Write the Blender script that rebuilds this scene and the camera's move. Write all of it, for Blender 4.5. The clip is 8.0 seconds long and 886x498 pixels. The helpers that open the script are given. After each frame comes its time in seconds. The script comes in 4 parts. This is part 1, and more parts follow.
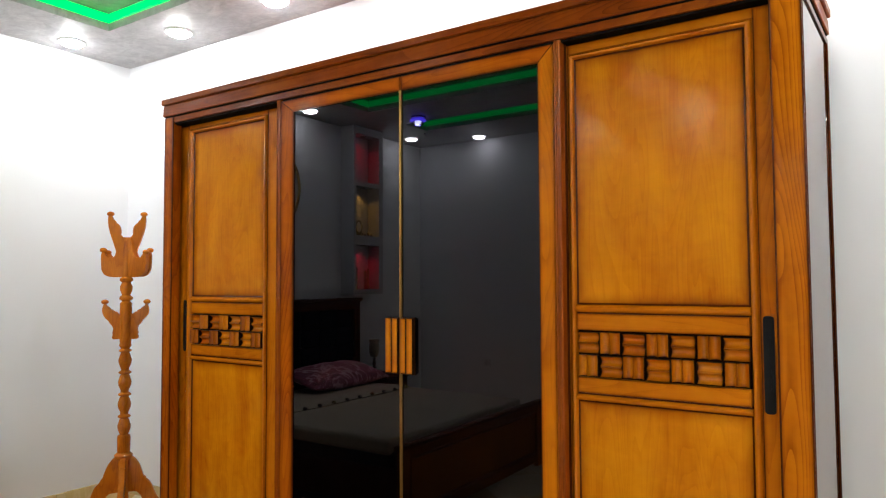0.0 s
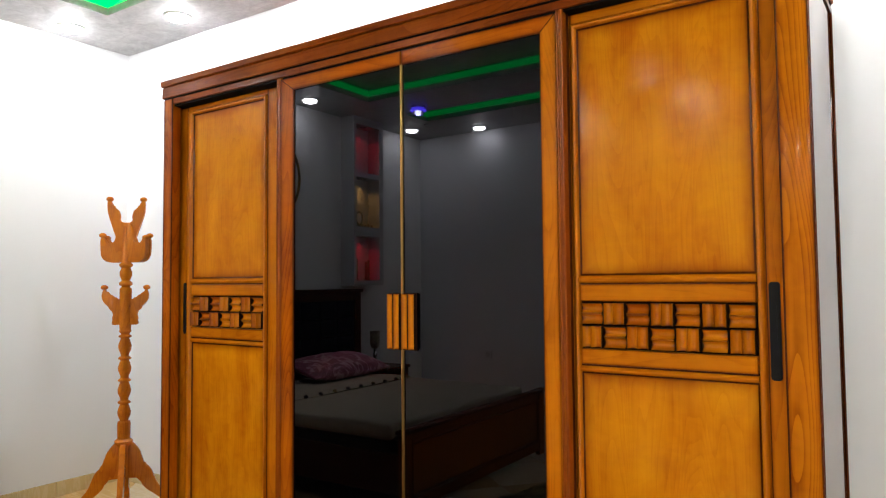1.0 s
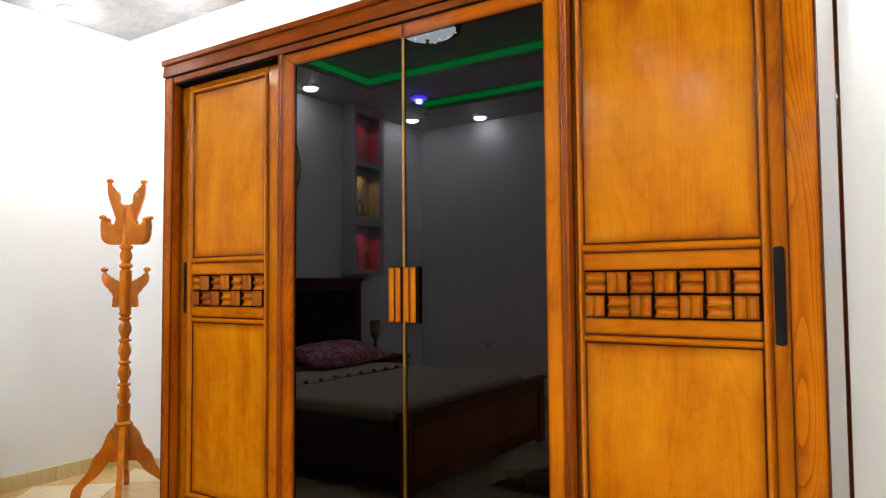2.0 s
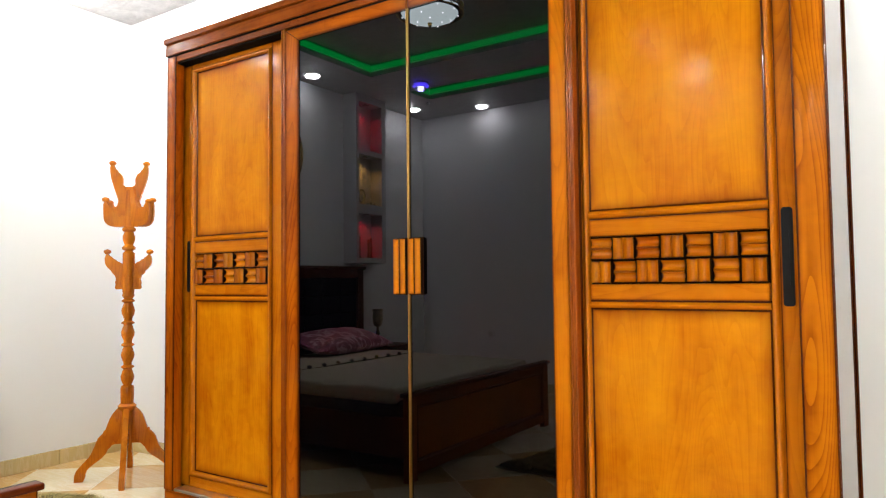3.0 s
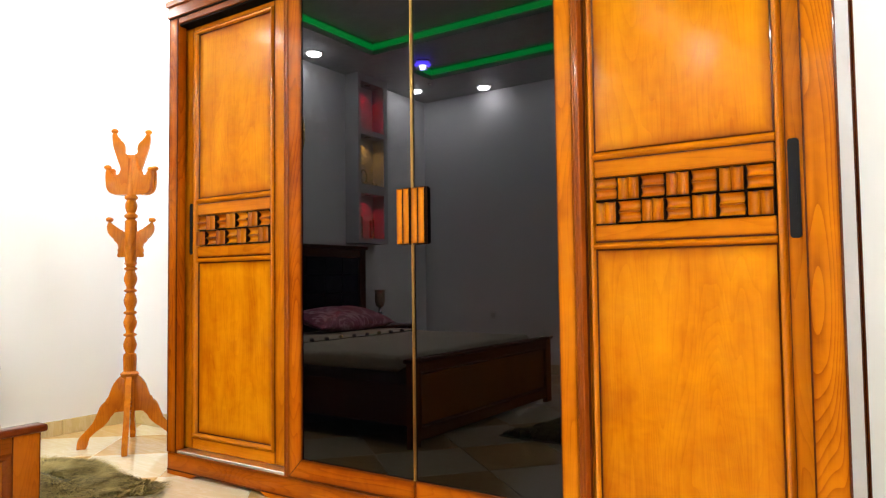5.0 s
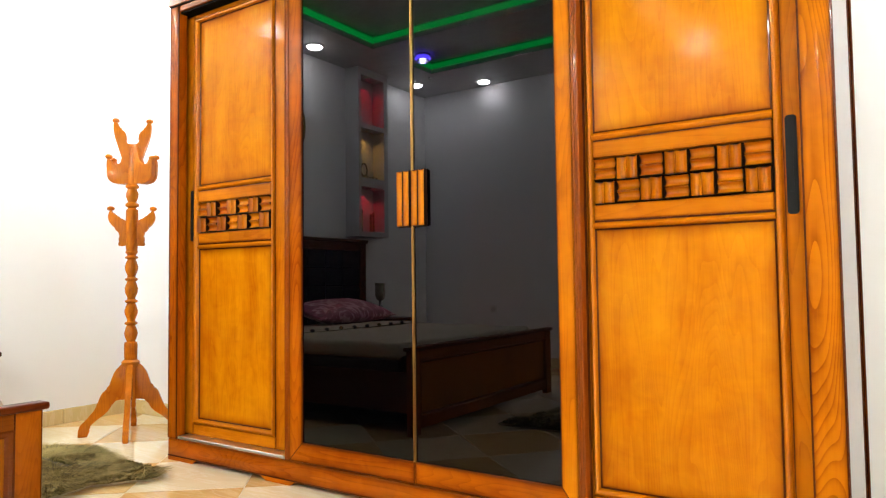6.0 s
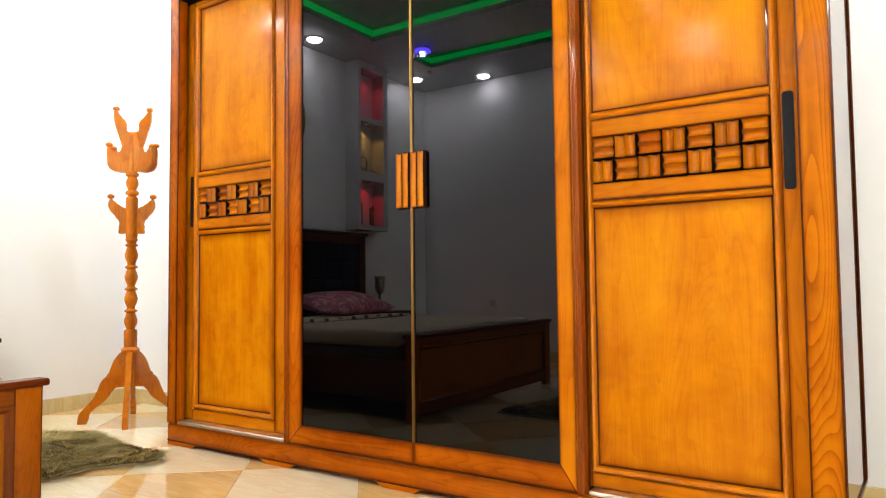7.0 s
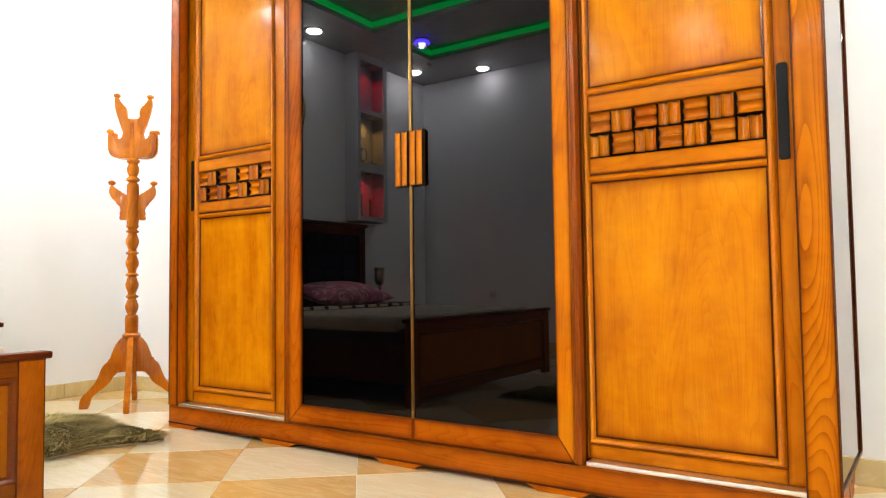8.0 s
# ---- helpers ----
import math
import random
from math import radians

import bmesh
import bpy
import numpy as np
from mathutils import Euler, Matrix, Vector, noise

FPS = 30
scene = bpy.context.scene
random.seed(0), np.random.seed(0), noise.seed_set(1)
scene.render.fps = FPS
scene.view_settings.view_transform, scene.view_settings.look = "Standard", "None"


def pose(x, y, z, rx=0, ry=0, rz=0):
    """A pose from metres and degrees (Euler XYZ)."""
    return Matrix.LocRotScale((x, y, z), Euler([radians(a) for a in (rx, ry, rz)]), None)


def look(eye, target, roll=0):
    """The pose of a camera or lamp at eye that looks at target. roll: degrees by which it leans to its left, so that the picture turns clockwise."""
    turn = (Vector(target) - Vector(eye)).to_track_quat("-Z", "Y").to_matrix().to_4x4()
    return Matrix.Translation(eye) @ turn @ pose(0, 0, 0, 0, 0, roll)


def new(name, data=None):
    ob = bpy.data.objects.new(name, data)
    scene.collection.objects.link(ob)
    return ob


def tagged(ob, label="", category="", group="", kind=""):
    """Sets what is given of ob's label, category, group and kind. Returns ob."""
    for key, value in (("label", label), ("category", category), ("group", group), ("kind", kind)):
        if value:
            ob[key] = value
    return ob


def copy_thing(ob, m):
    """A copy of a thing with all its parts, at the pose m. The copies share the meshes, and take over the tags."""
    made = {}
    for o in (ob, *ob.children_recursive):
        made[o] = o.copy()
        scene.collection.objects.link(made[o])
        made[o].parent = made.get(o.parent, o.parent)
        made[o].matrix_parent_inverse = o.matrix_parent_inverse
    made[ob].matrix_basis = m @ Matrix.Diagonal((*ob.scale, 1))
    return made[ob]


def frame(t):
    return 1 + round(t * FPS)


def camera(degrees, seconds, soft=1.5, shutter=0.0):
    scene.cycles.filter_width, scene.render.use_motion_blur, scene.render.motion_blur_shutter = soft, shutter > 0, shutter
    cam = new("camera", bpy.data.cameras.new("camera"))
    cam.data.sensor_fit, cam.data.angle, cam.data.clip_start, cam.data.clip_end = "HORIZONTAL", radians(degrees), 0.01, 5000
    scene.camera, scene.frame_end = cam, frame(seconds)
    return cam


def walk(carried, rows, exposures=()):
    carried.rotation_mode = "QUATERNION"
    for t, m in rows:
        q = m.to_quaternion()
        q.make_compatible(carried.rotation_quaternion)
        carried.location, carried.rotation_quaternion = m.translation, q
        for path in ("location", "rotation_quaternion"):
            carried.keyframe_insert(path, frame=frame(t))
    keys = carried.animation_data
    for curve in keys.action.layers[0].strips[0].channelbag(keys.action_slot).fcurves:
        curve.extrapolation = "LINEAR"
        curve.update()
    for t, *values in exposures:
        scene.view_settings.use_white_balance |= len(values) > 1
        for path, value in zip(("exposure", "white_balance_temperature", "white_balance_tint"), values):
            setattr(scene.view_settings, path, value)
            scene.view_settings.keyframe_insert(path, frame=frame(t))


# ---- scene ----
cam = camera(66.0, 8.0, soft=1.15)
EXPOSURE = [(0.0, -0.58, 6120, 9), (1.5, -0.22, 6220, 9), (3.0, 0.17, 6320, 8), (4.5, 0.43, 6430, 8), (8.0, 0.46, 6430, 8)]
PATH = [
    (0, (0.872, -2.106, 1.388), (-0.235, -0.443, 1.482), -0.3),
    (0.5, (0.861, -2.101, 1.338), (-0.244, -0.437, 1.434), -0.3),
    (1, (0.853, -2.09, 1.292), (-0.254, -0.427, 1.389), -0.5),
    (1.5, (0.846, -2.084, 1.244), (-0.26, -0.42, 1.341), -0.4),
    (3, (0.816, -2.081, 1.091), (-0.292, -0.418, 1.185), -0.6),
    (3.5, (0.81, -2.076, 1.041), (-0.3, -0.414, 1.134), -0.7),
    (4, (0.804, -2.07, 0.991), (-0.307, -0.409, 1.084), -0.7),
    (4.5, (0.796, -2.07, 0.945), (-0.315, -0.409, 1.038), -0.7),
    (6, (0.803, -2.078, 0.839), (-0.309, -0.418, 0.934), -0.7),
    (6.5, (0.806, -2.079, 0.801), (-0.305, -0.419, 0.898), -0.6),
    (7, (0.808, -2.082, 0.766), (-0.303, -0.422, 0.864), -0.6),
    (7.5, (0.814, -2.089, 0.725), (-0.296, -0.428, 0.823), -0.6),
    (8, (0.821, -2.095, 0.682), (-0.29, -0.435, 0.78), -0.7),
]
walk(cam, [(t, look(eye, target, roll)) for t, eye, target, roll in PATH], exposures=EXPOSURE)


# ---- world and lights ----
LEFT, RIGHT, BACK, FRONT, CEIL, HIGH = -3.49, 1.85, 0.565, -4.09, 2.86, 2.97
world = bpy.data.worlds.new("night")
world.use_nodes = True
world.node_tree.nodes["Background"].inputs[0].default_value = (0.02, 0.022, 0.03, 1)
world.node_tree.nodes["Background"].inputs[1].default_value = 0.2
scene.world = world

SPOT_PLACES = [(-3.28, 0.055), (-2.60, 0.32), (-1.79, 0.32), (-0.98, 0.32), (-0.17, 0.32), (0.64, 0.32), (1.42, 0.32),
               (-3.28, -0.77), (-3.28, -1.60), (-3.28, -2.18), (-3.26, -3.62), (-2.63, -3.92), (-1.6, -3.92), (-0.57, -3.92), (0.46, -3.92), (1.3, -3.92), (1.62, -0.12), (1.62, -0.95), (1.62, -1.78), (1.62, -2.61)]
BLUE_PLACES = [(-2.66, -2.9), (-0.64, -2.9), (1.38, -2.9)]
SPOT_GLOW = 275.0


def disc_lamp(name, place, watts, size, colour, spread=180):
    data = bpy.data.lights.new(name, "AREA")
    data.shape, data.size, data.energy, data.color, data.spread = "DISK", size, watts, colour, radians(spread)
    ob = new(name, data)
    ob.matrix_world = pose(*place)
    return ob


for sx, sy in BLUE_PLACES:
    disc_lamp("blue_lamp", (sx, sy, CEIL - 0.075), 2.5, 0.04, (0.25, 0.2, 1.0))


# ---- materials ----
class Nodes:
    """A small builder for node materials."""

    def __init__(self, name):
        self.mat = bpy.data.materials.new(name)
        self.mat.use_nodes = True
        self.tree = self.mat.node_tree
        self.bsdf = self.tree.nodes["Principled BSDF"]

    def add(self, kind, **inputs):
        node = self.tree.nodes.new(kind)
        for key, value in inputs.items():
            self.put(node.inputs[key.replace("_", " ")], value)
        return node

    def put(self, socket, value):
        if isinstance(value, bpy.types.NodeSocket):
            self.tree.links.new(value, socket)
        else:
            socket.default_value = value

    def math(self, op, a, b=0.0, clamp=False):
        node = self.tree.nodes.new("ShaderNodeMath")
        node.operation, node.use_clamp = op, clamp
        self.put(node.inputs[0], a)
        self.put(node.inputs[1], b)
        return node.outputs[0]

    def mix(self, fac, a, b, blend="MIX"):
        node = self.tree.nodes.new("ShaderNodeMix")
        node.data_type, node.blend_type = "RGBA", blend
        self.put(node.inputs[0], fac)
        self.put(node.inputs[6], a if isinstance(a, bpy.types.NodeSocket) else (*a, 1))
        self.put(node.inputs[7], b if isinstance(b, bpy.types.NodeSocket) else (*b, 1))
        return node.outputs[2]

    def ramp(self, fac, stops):
        node = self.tree.nodes.new("ShaderNodeValToRGB")
        while len(node.color_ramp.elements) < len(stops):
            node.color_ramp.elements.new(0.5)
        for e, (at, colour) in zip(node.color_ramp.elements, stops):
            e.position, e.color = at, (*colour, 1)
        self.put(node.inputs[0], fac)
        return node.outputs[0]

    def coords(self, scale=(1, 1, 1), turn=(0, 0, 0), shuffle=0.0, source="Object"):
        tex = self.tree.nodes.new("ShaderNodeTexCoord")
        out = tex.outputs[source]
        if shuffle:
            info = self.tree.nodes.new("ShaderNodeObjectInfo")
            add = self.tree.nodes.new("ShaderNodeVectorMath")
            add.operation = "MULTIPLY_ADD"
            self.put(add.inputs[0], info.outputs["Random"])
            add.inputs[1].default_value = (shuffle, shuffle * 0.7, shuffle * 1.3)
            self.put(add.inputs[2], out)
            out = add.outputs[0]
        node = self.tree.nodes.new("ShaderNodeMapping")
        self.put(node.inputs["Vector"], out)
        node.inputs["Scale"].default_value = scale
        node.inputs["Rotation"].default_value = [radians(a) for a in turn]
        return node.outputs[0]

    def noise(self, vector, scale, detail=3.0, rough=0.5, distort=0.0):
        node = self.add("ShaderNodeTexNoise", Vector=vector, Scale=scale, Detail=detail, Roughness=rough, Distortion=distort)
        return node.outputs["Fac"]

    def bump(self, height, strength, distance):
        node = self.add("ShaderNodeBump", Height=height, Strength=strength, Distance=distance)
        self.put(self.bsdf.inputs["Normal"], node.outputs[0])

    def set(self, **inputs):
        for key, value in inputs.items():
            self.put(self.bsdf.inputs[key.replace("_", " ")], (*value, 1) if isinstance(value, tuple) and len(value) == 3 else value)
        return self.mat


def wood(name, light, mid, dark, grain="z", rough=0.3, coat=0.3, figure=0.5, toned=None, coat_rough=0.06, even=1.0, spec=0.02, vary=0.0):
    """Varnished wood. grain: the axis along which it runs; figure: how strong its growth rings show; toned: (width, height, reach) of a piece with sprayed dark borders."""
    n = Nodes(name)
    along = {"z": 2, "x": 0, "y": 1}[grain]

    def stretched(k, shuffle):
        return n.coords([k if axis == along else 1.0 for axis in range(3)], shuffle=shuffle)

    streak = n.noise(stretched(0.07, 7.0), 16.0, 4, 0.6)
    fine = n.noise(stretched(0.03, 5.0), 240.0, 2, 0.6)
    clouds = n.noise(stretched(0.45, 3.0), 4.5, 4, 0.6, 0.4)
    field = n.noise(stretched(0.11, 9.0), 6.5, 2, 0.35, 0.3)
    rings = n.math("FRACT", n.math("MULTIPLY", field, 34.0))
    rings = n.math("MULTIPLY", n.math("POWER", rings, 3.0), figure)
    flame = n.noise(stretched(1.6, 4.0), 9.0, 5, 0.62, 1.2)
    tone = n.math("ADD", n.math("MULTIPLY", streak, 0.24), n.math("MULTIPLY", clouds, 0.62))
    tone = n.math("ADD", tone, n.math("MULTIPLY", flame, 0.15))
    tone = n.math("ADD", tone, n.math("MULTIPLY", n.math("SUBTRACT", fine, 0.5), 0.10))
    tone = n.math("SUBTRACT", tone, n.math("MULTIPLY", rings, 0.22))
    colour = n.ramp(tone, [(0.5 - 0.2 * even, dark), (0.5, mid), (0.5 + 0.22 * even, light)])
    if vary:
        info = n.tree.nodes.new("ShaderNodeObjectInfo")
        colour = n.mix(n.math("MULTIPLY", info.outputs["Random"], vary), colour, (dark[0] * 0.75, dark[1] * 0.5, dark[2]))
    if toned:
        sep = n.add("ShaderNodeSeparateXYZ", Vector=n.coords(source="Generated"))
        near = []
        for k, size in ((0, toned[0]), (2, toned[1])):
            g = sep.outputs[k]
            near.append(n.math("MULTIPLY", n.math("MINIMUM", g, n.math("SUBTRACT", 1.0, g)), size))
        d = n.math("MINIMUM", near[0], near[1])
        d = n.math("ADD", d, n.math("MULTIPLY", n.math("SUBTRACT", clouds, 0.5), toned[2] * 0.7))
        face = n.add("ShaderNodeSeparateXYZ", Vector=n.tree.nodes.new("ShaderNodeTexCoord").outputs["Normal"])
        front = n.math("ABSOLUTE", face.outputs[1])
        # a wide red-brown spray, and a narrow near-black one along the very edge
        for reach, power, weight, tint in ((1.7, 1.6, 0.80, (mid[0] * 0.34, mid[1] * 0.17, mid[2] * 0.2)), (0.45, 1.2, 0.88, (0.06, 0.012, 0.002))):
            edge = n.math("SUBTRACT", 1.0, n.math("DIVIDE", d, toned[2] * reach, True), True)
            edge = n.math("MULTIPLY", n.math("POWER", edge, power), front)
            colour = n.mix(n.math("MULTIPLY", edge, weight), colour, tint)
    n.set(Base_Color=colour, Roughness=n.math("ADD", rough - 0.05, n.math("MULTIPLY", streak, 0.1)), Specular_IOR_Level=spec, Coat_Weight=coat, Coat_Roughness=coat_rough)
    n.bump(fine, 0.04, 0.001)
    return n.mat


AMBER = ((0.72, 0.285, 0.004), (0.58, 0.188, 0.002), (0.41, 0.098, 0.001))
FRAME = ((0.62, 0.205, 0.003), (0.50, 0.143, 0.002), (0.28, 0.062, 0.001))
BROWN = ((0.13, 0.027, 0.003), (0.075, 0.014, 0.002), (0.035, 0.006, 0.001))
RED = ((0.36, 0.09, 0.006), (0.26, 0.055, 0.004), (0.14, 0.024, 0.002))
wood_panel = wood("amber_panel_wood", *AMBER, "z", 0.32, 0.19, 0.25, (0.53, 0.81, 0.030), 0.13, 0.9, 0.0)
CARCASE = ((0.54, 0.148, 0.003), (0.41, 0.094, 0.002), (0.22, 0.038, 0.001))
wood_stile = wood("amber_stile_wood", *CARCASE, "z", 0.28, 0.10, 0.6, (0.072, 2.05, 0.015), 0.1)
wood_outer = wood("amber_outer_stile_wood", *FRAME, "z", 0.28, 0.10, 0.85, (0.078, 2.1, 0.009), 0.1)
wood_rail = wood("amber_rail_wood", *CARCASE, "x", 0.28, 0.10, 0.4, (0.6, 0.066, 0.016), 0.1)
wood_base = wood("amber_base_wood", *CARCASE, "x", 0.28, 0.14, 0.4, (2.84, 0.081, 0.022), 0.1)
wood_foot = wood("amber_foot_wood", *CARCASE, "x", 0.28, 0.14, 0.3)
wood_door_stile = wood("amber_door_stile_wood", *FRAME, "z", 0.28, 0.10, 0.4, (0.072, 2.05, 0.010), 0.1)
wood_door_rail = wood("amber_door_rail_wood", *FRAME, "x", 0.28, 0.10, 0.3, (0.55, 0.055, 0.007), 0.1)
wood_lip = wood("amber_moulding_wood", *FRAME, "z", 0.24, 0.65, 0.1)
wood_lip_flat = wood("amber_moulding_wood_flat", *FRAME, "x", 0.24, 0.25, 0.1)
wood_post = wood("red_brown_post_wood", *RED, "z", 0.25, 0.4, 0.2)
wood_cornice = wood("brown_cornice_wood", (0.30, 0.075, 0.005), (0.21, 0.042, 0.003), (0.11, 0.018, 0.002), "x", 0.3, 0.14, 0.5, None, 0.2)
wood_dark = wood("dark_stained_moulding", *BROWN, "z", 0.25, 0.35, 0.2)
wood_dark_rail = wood("dark_stained_moulding_flat", *BROWN, "x", 0.25, 0.35, 0.2)
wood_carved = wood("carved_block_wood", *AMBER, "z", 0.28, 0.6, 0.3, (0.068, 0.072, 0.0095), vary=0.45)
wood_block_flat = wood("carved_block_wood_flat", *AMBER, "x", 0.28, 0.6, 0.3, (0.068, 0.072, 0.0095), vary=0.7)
wood_stand = wood("orange_varnished_beech", (0.66, 0.22, 0.010), (0.53, 0.15, 0.006), (0.36, 0.08, 0.003), "z", 0.2, 0.55, 0.4, None, 0.04, 0.8, 0.02)
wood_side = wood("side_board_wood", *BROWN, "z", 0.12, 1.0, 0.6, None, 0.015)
wood_bed = wood("bed_wood", (0.36, 0.115, 0.004), (0.28, 0.080, 0.003), (0.17, 0.042, 0.002), "z", 0.28, 0.08, 0.3)
bed_post_wood = wood("bed_post_wood", (0.42, 0.12, 0.004), (0.30, 0.07, 0.002), (0.15, 0.03, 0.001), "z", 0.28, 0.2, 0.3)
bed_rail_wood = wood("bed_rail_wood", (0.28, 0.074, 0.004), (0.20, 0.046, 0.002), (0.11, 0.021, 0.001), "y", 0.28, 0.15, 0.3)
wood_lip_bed = wood("bed_moulding_wood", (0.20, 0.045, 0.004), (0.13, 0.025, 0.003), (0.07, 0.012, 0.002), "y", 0.25, 0.5, 0.2)
wood_bed_flat = wood("bed_wood_flat", (0.17, 0.032, 0.005), (0.105, 0.017, 0.003), (0.05, 0.008, 0.002), "y", 0.28, 0.3, 0.5)
wood_head = wood("headboard_wood", *BROWN, "y", 0.3, 0.4, 0.5)


def plain(name, colour, rough=0.5, metal=0.0, spread=0.12, scale=20.0, bump=0.0, **more):
    n = Nodes(name)
    f = n.noise(n.coords(shuffle=3.0), scale, 4, 0.6)
    c = n.mix(f, tuple(max(0, k * (1 - spread)) for k in colour), tuple(min(1, k * (1 + spread)) for k in colour))
    n.set(Base_Color=c, Roughness=n.math("ADD", rough - 0.05, n.math("MULTIPLY", f, 0.1)), Metallic=metal, **more)
    if bump:
        n.bump(f, bump, 0.003)
    return n.mat


def glow(name, colour, strength):
    n = Nodes(name)
    return n.set(Base_Color=tuple(0.03 + 0.05 * k for k in colour), Emission_Color=colour, Emission_Strength=strength)


def wall_paint(name, colour, spread, rough):
    n = Nodes(name)
    big = n.noise(n.coords(), 1.3, 4, 0.6, 0.5)
    fine = n.noise(n.coords(), 90.0, 3, 0.6)
    c = n.mix(big, tuple(k * (1 - spread) for k in colour), colour)
    n.set(Base_Color=c, Roughness=rough)
    n.bump(fine, 0.04, 0.001)
    return n.mat


white_wall = wall_paint("white_wall_paint", (0.83, 0.835, 0.855), 0.04, 0.55)


def plaster():
    n = Nodes("grey_trowelled_plaster")
    a = n.noise(n.coords((1, 1.4, 1)), 5.0, 5, 0.65, 1.5)
    b = n.noise(n.coords(), 26.0, 4, 0.65, 0.5)
    f = n.math("ADD", n.math("MULTIPLY", a, 0.65), n.math("MULTIPLY", b, 0.35))
    n.set(Base_Color=n.ramp(f, [(0.3, (0.30, 0.29, 0.30)), (0.5, (0.42, 0.41, 0.42)), (0.7, (0.56, 0.55, 0.55))]), Roughness=0.5)
    n.bump(f, 0.15, 0.004)
    return n.mat


ceiling_plaster = plaster()


def marble(name, light, mid, vein):
    n = Nodes(name)
    c = n.coords((1, 2.6, 1), (0, 0, 25), shuffle=11.0)
    cloud = n.noise(c, 2.2, 5, 0.6, 1.4)
    streak = n.noise(n.coords((1.0, 7.0, 1), (0, 0, 18), shuffle=11.0), 2.6, 5, 0.62, 0.9)
    colour = n.mix(n.ramp(cloud, [(0.3, (0, 0, 0)), (0.7, (1, 1, 1))]), mid, light)
    line = n.ramp(streak, [(0.48, (0, 0, 0)), (0.53, (1, 1, 1)), (0.58, (0, 0, 0))])
    colour = n.mix(n.math("MULTIPLY", line, 0.6), colour, vein)
    info = n.tree.nodes.new("ShaderNodeObjectInfo")
    colour = n.mix(n.math("MULTIPLY", info.outputs["Random"], 0.18), colour, mid)
    n.set(Base_Color=colour, Roughness=0.07, Coat_Weight=0.3, Coat_Roughness=0.03)
    return n.mat


tile_cream = marble("cream_marble_tile", (0.80, 0.69, 0.48), (0.73, 0.60, 0.39), (0.84, 0.76, 0.60))
tile_tan = marble("tan_marble_tile", (0.70, 0.46, 0.19), (0.58, 0.35, 0.13), (0.76, 0.56, 0.31))
tile_skirt = marble("sandy_skirting_tile", (0.64, 0.51, 0.25), (0.56, 0.42, 0.19), (0.70, 0.58, 0.36))
grout = plain("pale_grout", (0.62, 0.56, 0.45), 0.8, bump=0.2)


def dark_glass():
    n = Nodes("black_lacquered_glass")
    f = n.noise(n.coords(), 1.5, 3)
    return n.set(Base_Color=(0.0006, 0.0006, 0.0008), Roughness=n.math("MULTIPLY", f, 0.012), IOR=1.415, Specular_Tint=(0.90, 0.89, 1.0))


black_glass = dark_glass()
brass = plain("brushed_brass", (0.42, 0.24, 0.07), 0.38, 1.0)
steel = plain("aluminium_track", (0.88, 0.86, 0.86), 0.3, 1.0)
black_metal = plain("matt_black_pull", (0.011, 0.011, 0.013), 0.42, 0.0, 0.3, Specular_IOR_Level=0.1)
ebony = plain("near_black_wood", (0.018, 0.006, 0.0022), 0.5, Specular_IOR_Level=0.05)
# Near-black colour puts the shade of recesses, grooves and the inside into the material.
black_gap = plain("black_recess", (0.006, 0.004, 0.003), 0.8, Specular_IOR_Level=0.05)
chrome = plain("chrome_ring", (0.75, 0.75, 0.77), 0.12, 1.0)
white_plastic = plain("white_plastic", (0.72, 0.72, 0.70), 0.4)
gold = plain("gilt_metal", (0.72, 0.45, 0.13), 0.25, 1.0)
spot_glow = glow("downlight_lens", (1.0, 0.975, 0.915), SPOT_GLOW)
green_led = glow("green_led", (0.0, 1.0, 0.12), 2.6)
blue_glow = glow("blue_led_crystal", (0.10, 0.06, 1.0), 22.0)
blue_core = glow("blue_lamp_core", (0.75, 0.75, 1.0), 60.0)
dome_glow = glow("lit_dome_glass", (0.88, 1.0, 0.93), 10.5)
bead_glow = glow("lit_crystal_bead", (1.0, 1.0, 1.0), 30.0)
red_glow = glow("red_niche_lamp", (1.0, 0.02, 0.08), 40.0)
warm_glow = glow("warm_niche_lamp", (1.0, 0.6, 0.2), 40.0)
crystal = Nodes("crystal").set(Base_Color=(0.9, 0.9, 1.0), Roughness=0.02, IOR=1.5, Transmission_Weight=0.9)
niche_paint = wall_paint("niche_grey_plaster", (0.52, 0.52, 0.54), 0.2, 0.6)
navy_leather = plain("navy_tufted_upholstery", (0.004, 0.004, 0.010), 0.75, 0.0, 0.3, 30, Specular_IOR_Level=0.12)
sheet_cloth = plain("beige_bedspread", (0.50, 0.43, 0.33), 0.85, 0.0, 0.1, 60, 0.3)
# Darkened so that the colour holds the shade on the bed's side drop.
shaded_cloth = plain("shade_brown_valance", (0.035, 0.022, 0.015), 0.9, 0.0, 0.15, 60, 0.3)
button_dark = plain("dark_button", (0.02, 0.012, 0.012), 0.35)
clear_glass = plain("cut_mercury_glass", (0.50, 0.42, 0.31), 0.3, 0.8, 0.7, 55, 0.8)


def floral():
    n = Nodes("magenta_floral_satin")
    a = n.noise(n.coords(), 4.6, 4, 0.6, 1.8)
    b = n.noise(n.coords(), 30.0, 3, 0.6)
    c = n.ramp(a, [(0.36, (0.16, 0.01, 0.05)), (0.47, (0.36, 0.04, 0.12)), (0.52, (0.80, 0.56, 0.62)), (0.57, (0.30, 0.035, 0.10))])
    n.set(Base_Color=n.mix(n.math("MULTIPLY", b, 0.12), c, (0.6, 0.35, 0.42)), Roughness=0.4, Sheen_Weight=0.2)
    return n.mat


floral_satin = floral()


